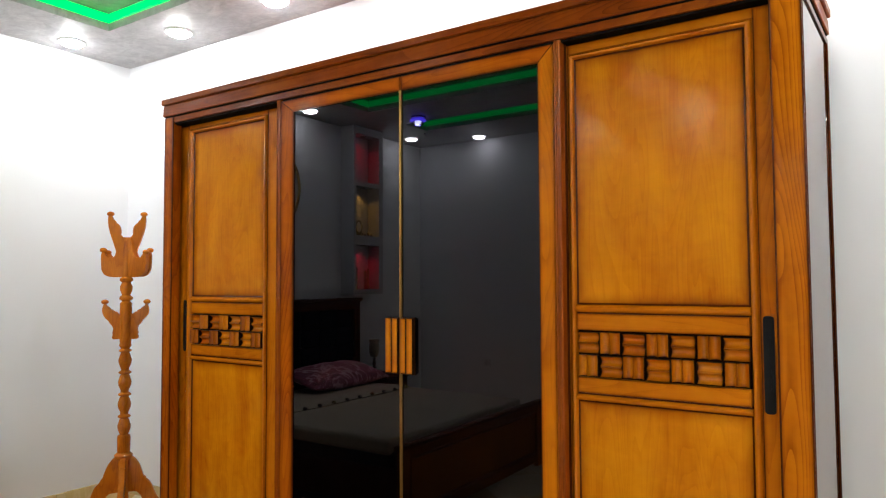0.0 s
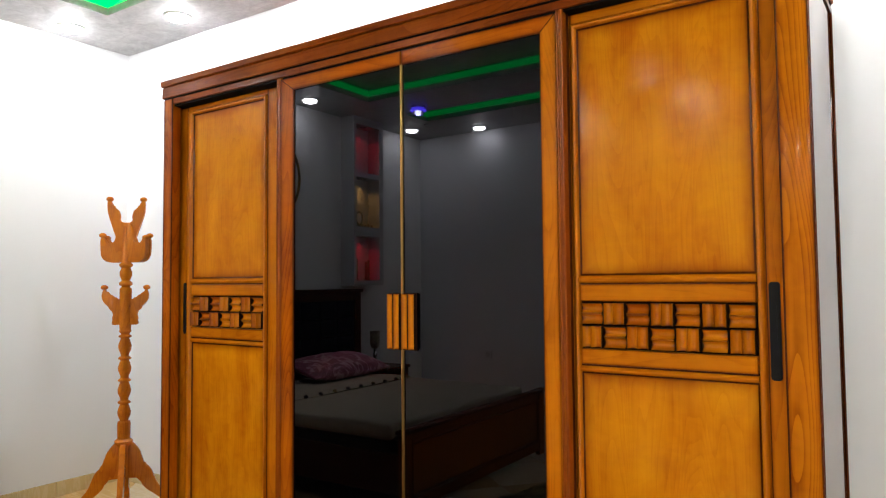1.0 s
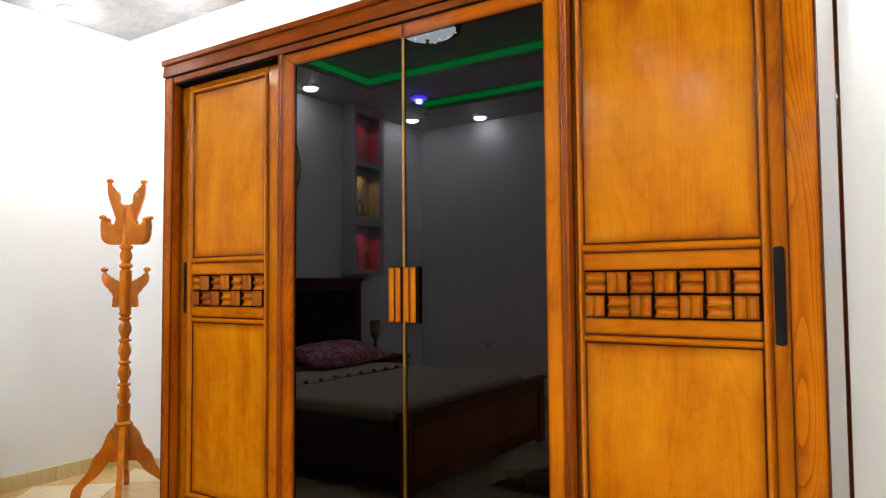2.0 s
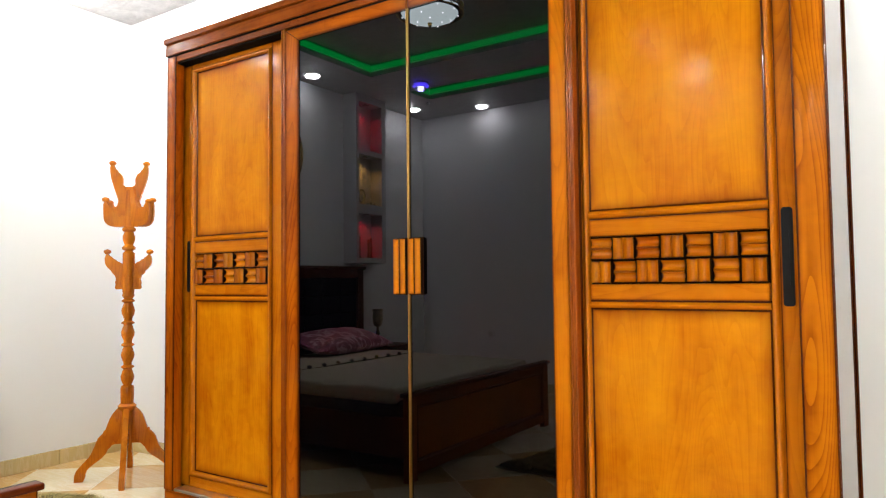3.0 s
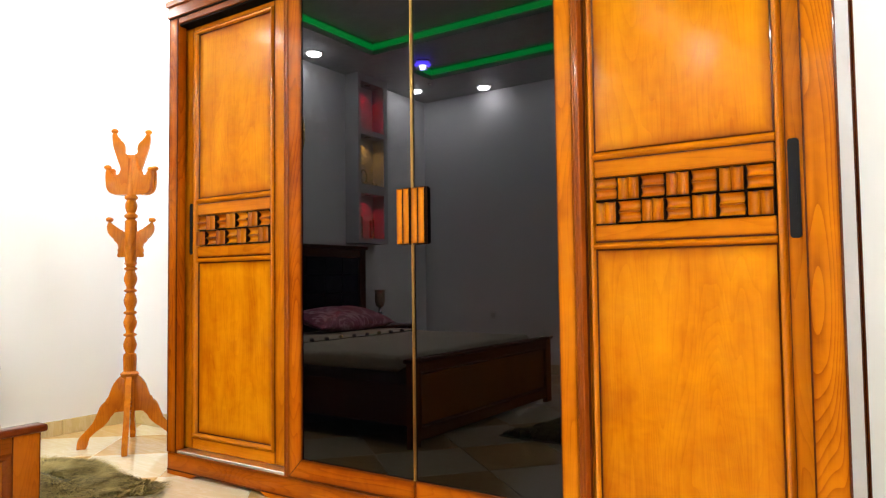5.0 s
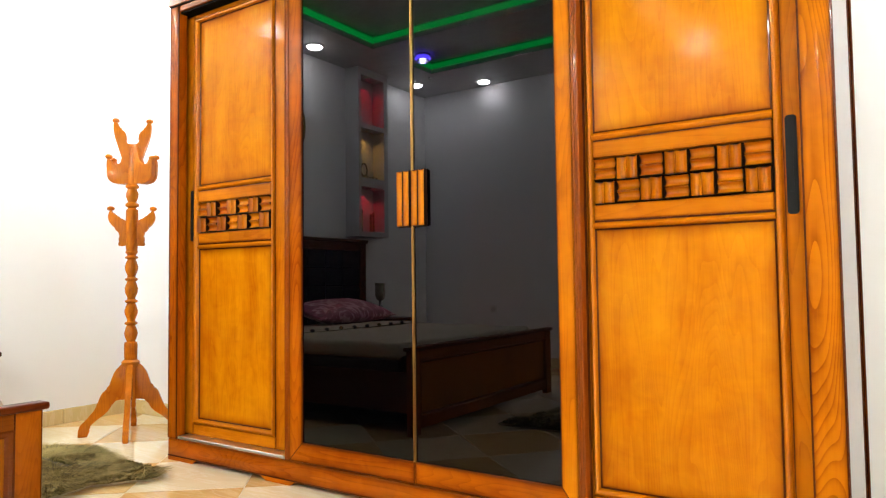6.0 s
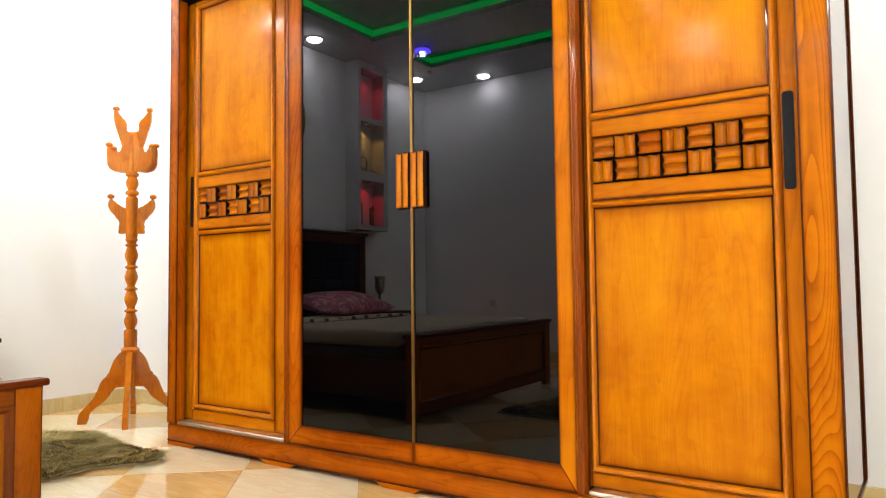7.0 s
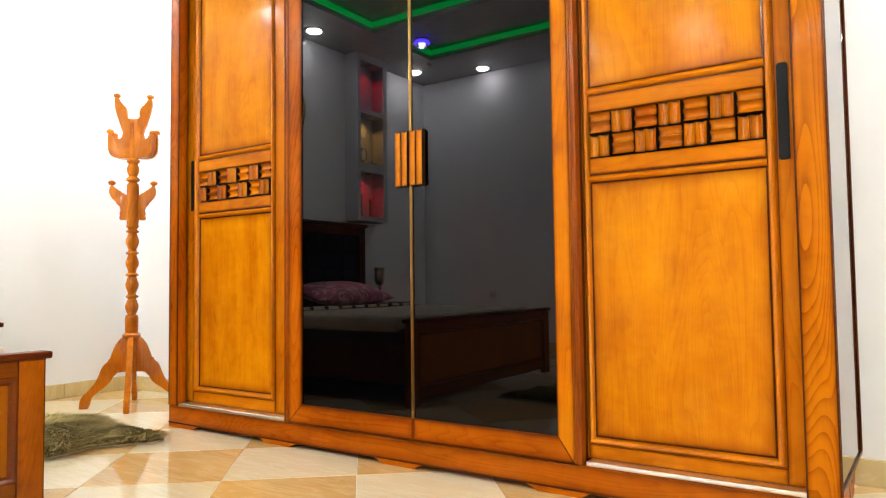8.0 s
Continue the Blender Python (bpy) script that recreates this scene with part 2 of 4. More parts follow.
def fur():
    n = Nodes("olive_brown_fur")
    g = n.tree.nodes.new("ShaderNodeNewGeometry")
    big = n.noise(n.coords(), 7.0, 3, 0.6, 0.8)
    f = n.math("ADD", n.math("MULTIPLY", g.outputs["Random Per Island"], 0.55), n.math("MULTIPLY", big, 0.6))
    n.set(Base_Color=n.ramp(f, [(0.28, (0.045, 0.036, 0.018)), (0.5, (0.26, 0.19, 0.06)), (0.8, (0.48, 0.37, 0.14))]), Roughness=0.7, Specular_IOR_Level=0.2)
    return n.mat


fur_mat = fur()
fur_base = plain("fur_backing", (0.10, 0.08, 0.04), 0.95)
hide_edge = plain("pale_hide_edge", (0.55, 0.45, 0.30), 0.8)


# ---- building helpers ----
def thing(name, place, label, category, group="", kind=""):
    ob = new(name)
    ob.location = place
    ob.empty_display_size = 0.1
    return tagged(ob, label, category, group, kind)


def root_of(ob):
    while ob.parent:
        ob = ob.parent
    return ob


def part(name, bm, material, parent=None, label="", smooth=False):
    """Links a bmesh, built in world coordinates, as one mesh under a thing or under a part."""
    if parent:
        bmesh.ops.translate(bm, verts=bm.verts, vec=-root_of(parent).location)
    bmesh.ops.recalc_face_normals(bm, faces=bm.faces)
    me = bpy.data.meshes.new(name)
    bm.to_mesh(me)
    bm.free()
    me.materials.append(material)
    if smooth:
        for p in me.polygons:
            p.use_smooth = True
        me.set_sharp_from_angle(angle=radians(40))
    ob = new(name, me)
    ob.parent = parent
    return tagged(ob, label)


def structure(name, bm, material, label, category, smooth=False):
    return tagged(part(name, bm, material, None, "", smooth), label, category, "", "structure")


def box(bm, x0, x1, y0, y1, z0, z1, bevel=0.0, segments=2):
    made = bmesh.ops.create_cube(bm, size=1.0)["verts"]
    for v in made:
        v.co = Vector(((x0 + x1) / 2 + v.co.x * (x1 - x0), (y0 + y1) / 2 + v.co.y * (y1 - y0), (z0 + z1) / 2 + v.co.z * (z1 - z0)))
    if bevel:
        edges = list({e for v in made for e in v.link_edges})
        bmesh.ops.bevel(bm, geom=edges, offset=bevel, segments=segments, affect="EDGES", profile=0.5)
    return bm


def boxed(*a, **k):
    return box(bmesh.new(), *a, **k)


def loops(bm, rings, closed=True, caps=True):
    """Skins rings of points of equal length."""
    rows = [[bm.verts.new(p) for p in ring] for ring in rings]
    for a, b in zip(rows, rows[1:]):
        count = len(a)
        for i in range(count if closed else count - 1):
            j = (i + 1) % count
            bm.faces.new((a[i], a[j], b[j], b[i]))
    if caps and closed:
        bm.faces.new(rows[0])
        bm.faces.new(rows[-1])
    return bm


def lathe(bm, profile, cx, cy, sides=20):
    """Turns (radius, height) pairs round an upright axis."""
    return loops(bm, [[(cx + r * math.cos(2 * math.pi * k / sides), cy + r * math.sin(2 * math.pi * k / sides), z) for k in range(sides)] for r, z in profile])


def picture_frame(x0, x1, z0, z1, profile):
    """A mitred frame in the xz plane from (inset, y) pairs."""
    rings = [[(x0 + d, y, z0 + d), (x1 - d, y, z0 + d), (x1 - d, y, z1 - d), (x0 + d, y, z1 - d)] for d, y in profile]
    return loops(bmesh.new(), rings + [rings[0]], caps=False)


def prism(bm, outline, place, along, up=(0, 0, 1), thick=0.03, bevel=0.0):
    """A board cut to an outline of (distance along, height), with its thickness across."""
    a, u = Vector(along).normalized(), Vector(up)
    n = a.cross(u)
    o = Vector(place)
    rings = [[o + a * d + u * h + n * s for d, h in outline] for s in (-thick / 2, thick / 2)]
    made = [bm.verts.new(p) for ring in rings for p in ring]
    k = len(outline)
    front, back = bm.faces.new(made[:k]), bm.faces.new(made[k:])
    for i in range(k):
        bm.faces.new((made[i], made[(i + 1) % k], made[k + (i + 1) % k], made[k + i]))
    if bevel:
        edges = list({e for f in (front, back) for e in f.edges})
        bmesh.ops.bevel(bm, geom=edges, offset=bevel, segments=2, affect="EDGES", profile=0.5)
    return bm


def smooth_line(points, steps=5):
    """A Catmull-Rom line through points."""
    p = [Vector((*q, 0)) for q in points]
    p = [p[0] * 2 - p[1]] + p + [p[-1] * 2 - p[-2]]
    out = []
    for a, b, c, d in zip(p, p[1:], p[2:], p[3:]):
        for k in range(steps):
            t = k / steps
            q = 0.5 * ((2 * b) + (c - a) * t + (2 * a - 5 * b + 4 * c - d) * t * t + (3 * b - a - 3 * c + d) * t ** 3)
            out.append((q.x, q.y))
    return out + [tuple(points[-1])]


def ball(bm, place, r, flat=1.0, sub=2):
    made = bmesh.ops.create_icosphere(bm, subdivisions=sub, radius=r)["verts"]
    for v in made:
        v.co = Vector((v.co.x + place[0], v.co.y + place[1], v.co.z * flat + place[2]))
    return bm


# ---- the room ----
T = 0.16
structure("wall_back", boxed(LEFT - T, RIGHT + T, BACK, BACK + T, -0.1, 3.1), white_wall, "smooth white painted wall behind the wardrobe", "wall")
structure("wall_left", boxed(LEFT - T, LEFT, FRONT - T, BACK, -0.1, 3.1), white_wall, "smooth white painted wall behind the bed head", "wall")
structure("wall_front", boxed(LEFT, RIGHT, FRONT - T, FRONT, -0.1, 3.1), white_wall, "smooth white painted wall with a socket", "wall")
# Unseen wall, its distance chosen to bounce light onto the right of the room.
structure("wall_right_bounce", boxed(RIGHT, RIGHT + T, FRONT - T, BACK, -0.1, 3.1), white_wall, "unseen white painted wall, set near to bounce light", "wall")

# ceiling: a lower slab with two lit recesses
R1 = (-2.93, 1.25, -2.53, 0.085)
R2 = (-2.93, 1.25, -3.42, -3.08)
bm = bmesh.new()
for x0, x1, y0, y1 in ((LEFT, R1[0], FRONT, BACK), (R1[1], RIGHT, FRONT, BACK), (R1[0], R1[1], R1[3], BACK), (R1[0], R1[1], R2[3], R1[2]),
                       (R1[0], R1[1], FRONT, R2[2])):
    box(bm, x0, x1, y0, y1, CEIL, HIGH)
box(bm, LEFT, RIGHT, FRONT, BACK, HIGH, HIGH + 0.13)
structure("ceiling", bm, ceiling_plaster, "grey trowelled plaster ceiling with two recessed trays", "ceiling")


def led_strips(r):
    z0, z1, d = CEIL + 0.045, CEIL + 0.095, 0.012
    x0, x1, y0, y1 = r
    for a in ((x0, x0 + d, y0, y1), (x1 - d, x1, y0, y1), (x0 + d, x1 - d, y0, y0 + d), (x0 + d, x1 - d, y1 - d, y1)):
        ob = part("led_strip", boxed(*a, z0, z1, bevel=0.003, segments=1), green_led)
        tagged(ob, "glowing green light strip along the ceiling recess", "light strip", "strips in the ceiling")


led_strips(R1)
led_strips(R2)


def downlight(x, y):
    ob = thing("downlight", (x, y, CEIL), "round white lit downlight set in the plaster ceiling", "downlight", "ceiling downlights")
    part("ring", lathe(bmesh.new(), [(0.06, CEIL + 0.001), (0.08, CEIL), (0.079, CEIL - 0.006), (0.072, CEIL - 0.01), (0.06, CEIL - 0.006)], x, y, 28), white_plastic, ob, "", True)
    part("lens", lathe(bmesh.new(), [(0.059, CEIL - 0.002), (0.059, CEIL - 0.014), (0.055, CEIL - 0.021), (0.042, CEIL - 0.026), (0.022, CEIL - 0.028), (0.002, CEIL - 0.028)], x, y, 24), spot_glow, ob, "glowing white lens", True)
    return ob


first = downlight(*SPOT_PLACES[0])
for sx, sy in SPOT_PLACES[1:]:
    copy_thing(first, pose(sx, sy, CEIL))


def crystal_light(x, y):
    ob = thing("crystal_ceiling_light", (x, y, CEIL), "small crystal ceiling light with blue glow", "ceiling light", "blue crystal lights")
    part("base", lathe(bmesh.new(), [(0.065, CEIL), (0.0650, CEIL - 0.0156), (0.0390, CEIL - 0.0234), (0.0026, CEIL - 0.0260)], x, y), chrome, ob, "", True)
    part("blue_ring", lathe(bmesh.new(), [(0.0390, CEIL - 0.0234), (0.070, CEIL - 0.0286), (0.076, CEIL - 0.0390), (0.0520, CEIL - 0.0468), (0.0364, CEIL - 0.0390)], x, y), blue_glow, ob, "blue glowing crystal ring", True)
    part("bowl", lathe(bmesh.new(), [(0.0468, CEIL - 0.0468), (0.0546, CEIL - 0.0585), (0.0442, CEIL - 0.0741), (0.0156, CEIL - 0.0780)], x, y, 10), crystal, ob, "clear faceted crystal")
    part("core", ball(bmesh.new(), (x, y, CEIL - 0.06), 0.022), blue_core, ob, "lit core", True)
    return ob


first = crystal_light(*BLUE_PLACES[0])
for sx, sy in BLUE_PLACES[1:]:
    copy_thing(first, pose(sx, sy, CEIL))


def dome_light(x, y):
    top = HIGH
    ob = thing("dome_ceiling_light", (x, y, top), "round frosted dome ceiling light with gilt lattice rim, lit", "ceiling light")
    part("canopy", lathe(bmesh.new(), [(0.09, top), (0.09, top - 0.02), (0.2, top - 0.05), (0.002, top - 0.052)], x, y, 32), gold, ob, "", True)
    part("dome", lathe(bmesh.new(), [(0.2, top - 0.05), (0.205, top - 0.09), (0.17, top - 0.135), (0.1, top - 0.165), (0.02, top - 0.175)], x, y, 40), dome_glow, ob, "lit frosted glass bowl", True)
    part("finial", lathe(bmesh.new(), [(0.004, top - 0.17), (0.016, top - 0.178), (0.012, top - 0.187), (0.014, top - 0.195), (0.002, top - 0.21)], x, y, 12), gold, ob, "", True)
    for k in range(3):
        z = top - 0.062 - 0.024 * k
        part("rim_band", lathe(bmesh.new(), [(0.222, z), (0.228, z - 0.004), (0.222, z - 0.008), (0.216, z - 0.004), (0.222, z)], x, y, 40), gold, ob, "", True)
    for k in range(36):
        a = 2 * math.pi * k / 36
        bm = bmesh.new()
        lean = 0.1 if k % 2 else -0.1
        px, py, qx, qy = math.cos(a - lean), math.sin(a - lean), math.cos(a + lean), math.sin(a + lean)
        loops(bm, [[(x + ux * rr, y + uy * rr, zz) for ux, uy, zz in ((px, py, top - 0.064), (px, py, top - 0.07), (qx, qy, top - 0.118), (qx, qy, top - 0.112))] for rr in (0.219, 0.225)])
        part("lattice_bar", bm, gold, ob)
    for ring, (rr, zz, count) in enumerate(((0.19, 0.122, 9), (0.14, 0.152, 6), (0.08, 0.170, 4))):
        for k in range(count):
            a = 2 * math.pi * (k + 0.3 * ring) / count
            part("crystal_bead", ball(bmesh.new(), (x + rr * math.cos(a), y + rr * math.sin(a), top - zz), 0.0055, 1, 1), bead_glow, ob)
    return ob


dome_light(-1.70, -1.66)


# ---- the wardrobe ----
WL, WR, WB = -2.166, 0.675, 0.52
FY = -0.053
wardrobe = thing("wardrobe", ((WL + WR) / 2, 0.2, 0), "large varnished amber wooden wardrobe with two black glass doors", "wardrobe")
TAPER = 0.02
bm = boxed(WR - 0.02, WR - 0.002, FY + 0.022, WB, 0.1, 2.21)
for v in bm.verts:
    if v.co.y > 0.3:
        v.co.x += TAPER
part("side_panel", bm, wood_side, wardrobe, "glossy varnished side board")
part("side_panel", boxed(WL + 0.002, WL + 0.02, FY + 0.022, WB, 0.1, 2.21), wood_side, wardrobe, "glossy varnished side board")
part("back_panel", boxed(WL + 0.02, WR - 0.02, WB - 0.01, WB, 0.1, 2.21), wood_dark, wardrobe)
part("top_panel", boxed(WL + 0.004, WR - 0.004, FY + 0.03, WB, 2.212, 2.265), wood_cornice, wardrobe)
part("inner_board", boxed(WL + 0.02, WR - 0.02, 0.06, 0.075, 0.11, 2.21), black_gap, wardrobe, "black board for the shade inside")
for x0, x1, zs in ((WR - 0.002, WR + 0.003, ((2.18, 2.20), (0.112, 0.124))),):
    for z0, z1 in zs:
        bm = boxed(x0, x1, FY + 0.03, WB, z0, z1, bevel=0.001, segments=1)
        for v in bm.verts:
            if v.co.y > 0.3:
                v.co.x += TAPER
        part("side_trim", bm, wood_dark, wardrobe, "dark edge strip")
part("side_trim", boxed(WR + TAPER - 0.002, WR + TAPER + 0.004, WB - 0.02, WB, 0.124, 2.183, bevel=0.001, segments=1), wood_dark, wardrobe, "dark edge strip")
part("side_trim", boxed(WR - 0.002, WR + 0.003, FY + 0.0225, FY + 0.03, 0.112, 2.2, bevel=0.001, segments=1), wood_dark, wardrobe, "dark edge strip")


def run(profile, grow=True):
    """A moulding along the front and both sides from (forward, height) pairs."""
    bm = bmesh.new()
    rings = []
    for d, z in profile:
        g = d if grow else 0
        rings.append([(WL - g, WB, z), (WL - g, FY - d, z), (WR + g, FY - d, z), (WR + g + TAPER, WB, z)])
    rows = [[bm.verts.new(p) for p in ring] for ring in rings]
    for a, b in zip(rows, rows[1:] + rows[:1]):
        for i in range(3):
            bm.faces.new((a[i], a[i + 1], b[i + 1], b[i]))
    for i in (0, 3):
        bm.faces.new([r[i] for r in rows])
    return bm


def run_shape(outer, inner=-0.03):
    return [(inner, outer[0][1])] + outer + [(inner, outer[-1][1])]


part("cornice_cap", run(run_shape([(0.010, 2.274), (0.014, 2.277), (0.014, 2.299), (0.011, 2.303)])), wood_cornice, wardrobe, "brown cornice strip")
part("cornice_board", run(run_shape([(0.006, 2.216), (0.0085, 2.219), (0.006, 2.266), (0.003, 2.273)])), wood_cornice, wardrobe, "brown cornice board")
part("cornice_groove", run(run_shape([(0.002, 2.2125), (0.002, 2.2165)])), black_gap, wardrobe)
part("lintel", boxed(WL + 0.063, WR - 0.075, FY + 0.004, FY + 0.04, 2.183, 2.212, bevel=0.002), wood_cornice, wardrobe, "brown lintel")
# Black strip standing for the shade between lintel and doors.
part("lintel_lip", boxed(WL + 0.063, WR - 0.075, FY + 0.012, 0.05, 2.174, 2.1825), black_gap, wardrobe, "black strip for the shade under the lintel")

# stiles with rounded, darker arrises
for x0, x1 in ((WL, -2.103), (0.597, WR)):
    stile = part("stile", boxed(x0, x1, FY, -0.002, 0.1015, 2.212, bevel=0.004, segments=3), wood_stile if x0 < 0 else wood_outer, wardrobe, "", True)
    for e in (x0, x1):
        part("arris", boxed(e - 0.0022, e + 0.0022, FY - 0.0012, FY + 0.004, 0.103, 2.21, bevel=0.001, segments=1), wood_dark, stile, "dark toned edge")

# base with bracket feet
base = part("base", boxed(WL, WR, FY, WB, 0.019, 0.1005, bevel=0.005, segments=3), wood_base, wardrobe, "", True)
part("base_groove", boxed(WL - 0.0005, WR + 0.0005, FY - 0.0008, FY + 0.01, 0.019, 0.025), wood_dark_rail, base, "dark toned lower edge")
part("track", boxed(-2.102, -1.372, FY + 0.006, 0.05, 0.101, 0.116, bevel=0.004, segments=3), steel, wardrobe, "aluminium sliding track")
part("track", boxed(-0.021, 0.596, FY + 0.006, 0.05, 0.101, 0.116, bevel=0.004, segments=3), steel, wardrobe, "aluminium sliding track")
for c in (-2.055, -1.406, -0.7625, -0.115, 0.56):
    w = 0.117
    x0, x1 = max(c - w, WL + 0.001), min(c + w, WR - 0.001)
    inset0, inset1 = (0.0 if c < -2 else 0.045), (0.0 if c > 0.5 else 0.045)
    bm = bmesh.new()
    ring = lambda y: [(x0 + inset0, y, 0.0), (x1 - inset1, y, 0.0), (x1 - 0.008, y, 0.0185), (x0 + (0.008 if inset0 else 0), y, 0.0185)]
    loops(bm, [ring(FY + 0.001), ring(WB - 0.02)])
    part("foot", bm, wood_foot, wardrobe)

# narrow posts between the doors, with a rounded arris on either side
for x0, x1 in ((-1.366, -1.338), (-0.0545, -0.0305)):
    post = part("post", boxed(x0, x1, FY + 0.004, -0.016, 0.1015, 2.182, bevel=0.003), wood_post, wardrobe, "dark red-brown narrow post")
    for cx in (x0 + 0.0045, x1 - 0.0045):
        part("bead", lathe(bmesh.new(), [(0.0042, 0.103), (0.0042, 2.18)], cx, FY + 0.0045, 14), wood_post, post, "glossy rounded edge", True)
    # Dark strip in place of the shade between post and sliding door.
    part("gap", boxed(x0 + 0.002, x1 + 0.006, -0.0155, -0.0135, 0.1165, 2.173), wood_dark, post, "dark strip for the shaded gap beside the post")


def cavetto(x0, x1, z0, z1, y, depth, upright, count=2, cuts=7):
    """A block with scooped flutes on its face."""
    bm = bmesh.new()
    if upright:
        step = (x1 - x0) / count
        line = []
        for f in range(count):
            for k in range(1 if f else 0, cuts + (f == count - 1)):
                t = k / cuts
                line.append((x0 + step * (f + t), y + depth * 0.62 * math.sin(math.pi * t) ** 0.7))
            if f < count - 1:
                e = x0 + step * (f + 1)
                line += [(e - 0.0022, y + 0.0005), (e - 0.0006, y + depth * 0.3), (e + 0.0006, y + depth * 0.3), (e + 0.0022, y + 0.0005)]
        rings = [[(px, py, z) for px, py in line] + [(x1, y + depth, z), (x0, y + depth, z)] for z in (z0, z1)]
    else:
        step = (z1 - z0) / count
        line = []
        for f in range(count):
            for k in range(1 if f else 0, cuts + (f == count - 1)):
                t = k / cuts
                line.append((z0 + step * (f + t), y + depth * 0.62 * math.sin(math.pi * t) ** 0.7))
            if f < count - 1:
                e = z0 + step * (f + 1)
                line += [(e - 0.0022, y + 0.0005), (e - 0.0006, y + depth * 0.3), (e + 0.0006, y + depth * 0.3), (e + 0.0022, y + 0.0005)]
        rings = [[(x, py, pz) for pz, py in line] + [(x, y + depth, z1), (x, y + depth, z0)] for x in (x0, x1)]
    return loops(bm, rings)


def bar(x0, x1, z0, z1, y, profile):
    """A level moulding with a section of (height share, y) pairs."""
    return loops(bmesh.new(), [[(x, y + h, z0 + (z1 - z0) * k) for k, h in profile] for x in (x0, x1)])


def two_tone(ob, dark):
    """Colours the ends and sides of a fluted piece near-black, for stain and edge shade."""
    ob.data.materials.append(dark)
    for p in ob.data.polygons:
        if len(p.vertices) > 4 or abs(p.normal.y) < 0.04:
            p.material_index = 1
    return ob


def sliding_door(x0, x1, px0, px1, left_bead, right_bead, y, dz, handle):
    """A framed sliding door: one bead all round the opening, two panels, two rails and a carved band between them."""
    label = "amber framed sliding door with carved band"
    z0, z1 = 0.1165, 2.173
    lo, hi = 0.185 + dz, 2.121 + dz
    ox0, ox1, oz0, oz1 = px0 - left_bead, px1 + right_bead, lo - 0.025, hi + 0.019
    door = part("sliding_door", boxed(x0, ox0, y, y + 0.025, z0, z1, bevel=0.002), wood_door_stile, wardrobe, label)
    part("stile", boxed(ox1, x1, y, y + 0.025, z0, z1, bevel=0.002), wood_door_stile, door)
    part("rail", boxed(ox0, ox1, y + 0.0005, y + 0.025, z0, oz0, bevel=0.0015), wood_door_rail, door)
    part("rail", boxed(ox0, ox1, y + 0.0005, y + 0.025, oz1, z1, bevel=0.0015), wood_door_rail, door)
    # the bead: a dark groove outside, a rounded lip, a dark step down to the panel
    rings = []
    for k, h in ((0.0, 0.012), (0.0, 0.002), (0.05, -0.004), (0.14, 0.0005), (0.2, -0.004), (0.3, -0.0095), (0.48, -0.012), (0.66, -0.0105), (0.82, -0.005), (0.92, 0.004), (0.96, 0.012)):
        rings.append([(ox0 + left_bead * k, y + h, oz0 + 0.025 * k), (ox1 - right_bead * k, y + h, oz0 + 0.025 * k),
                      (ox1 - right_bead * k, y + h, oz1 - 0.019 * k), (ox0 + left_bead * k, y + h, oz1 - 0.019 * k)])
    part("bead", loops(bmesh.new(), rings + [rings[0]], caps=False), wood_lip, door, "glossy rounded bead", True)
    part("groove", picture_frame(ox0 - 0.001, ox1 + 0.001, oz0 - 0.001, oz1 + 0.001, [(0, y + 0.001), (0, y - 0.0012), (0.0032, y - 0.0012), (0.0032, y + 0.001)]), wood_dark, door, "dark toned groove")
    bead = [(0.0, 0.012), (0.0, 0.003), (0.15, -0.004), (0.35, -0.0085), (0.6, -0.0095), (0.85, -0.005), (1.0, 0.002), (1.0, 0.012)]
    for a, b in ((lo, 0.999 + dz), (1.311 + dz, hi)):
        part("panel", boxed(px0 - 0.004, px1 + 0.004, y + 0.008, y + 0.02, a - 0.003, b + 0.003, bevel=0.002), wood_panel, door, "amber veneered panel with darker toned borders")
        part("inner_line", picture_frame(px0 - 0.001, px1 + 0.001, a - 0.001, b + 0.001, [(0, y + 0.0079), (0, y + 0.004), (0.0035, y + 0.0065), (0.0045, y + 0.0079)]), wood_dark, door, "dark line")
    for a, b, r0, r1 in ((1.001, 1.0205, 1.026, 1.076), (1.2845, 1.3085, 1.2265, 1.2805)):
        part("cross_bead", bar(px0 - 0.002, px1 + 0.002, a + dz, b + dz, y, bead), wood_lip_flat, door, "", True)
        part("cross_groove", boxed(px0, px1, y - 0.0005, y + 0.012, min(b, r0) + dz if r0 > b else r1 + dz, r0 + dz if r0 > b else a + dz), wood_dark_rail, door, "dark toned groove")
        part("rail", boxed(px0, px1, y - 0.004, y + 0.025, r0 + dz, r1 + dz, bevel=0.003), wood_door_rail, door)
    # carved band: blocks with flutes turned in alternate ways
    part("band_ground", boxed(px0, px1, y + 0.014, y + 0.022, 1.076 + dz, 1.2265 + dz), ebony, door, "dark sunk ground")
    bx0, bx1, bz0, bz1 = px0 + 0.001, px1 - 0.001, 1.078 + dz, 1.2245 + dz
    w, h = (bx1 - bx0) / 7, (bz1 - bz0) / 2
    for row in range(2):
        for col in range(7):
            upright = (row + col) % 2 == 0
            ax, az = bx0 + col * w, bz0 + row * h
            jx, jz = random.uniform(-0.0012, 0.0012), random.uniform(-0.001, 0.001)
            gx, gz = (0.0045, 0.0028) if upright else (0.0028, 0.004)
            rise = random.uniform(-0.0025, 0.0025)
            block = part("carved_block", cavetto(ax + gx + jx, ax + w - gx + jx, az + gz + jz, az + h - gz + jz, y - 0.012 + rise, 0.026, upright), wood_carved if upright else wood_block_flat, door, "", True)
            two_tone(block, ebony)
    hx0, hx1, hz0, hz1 = handle
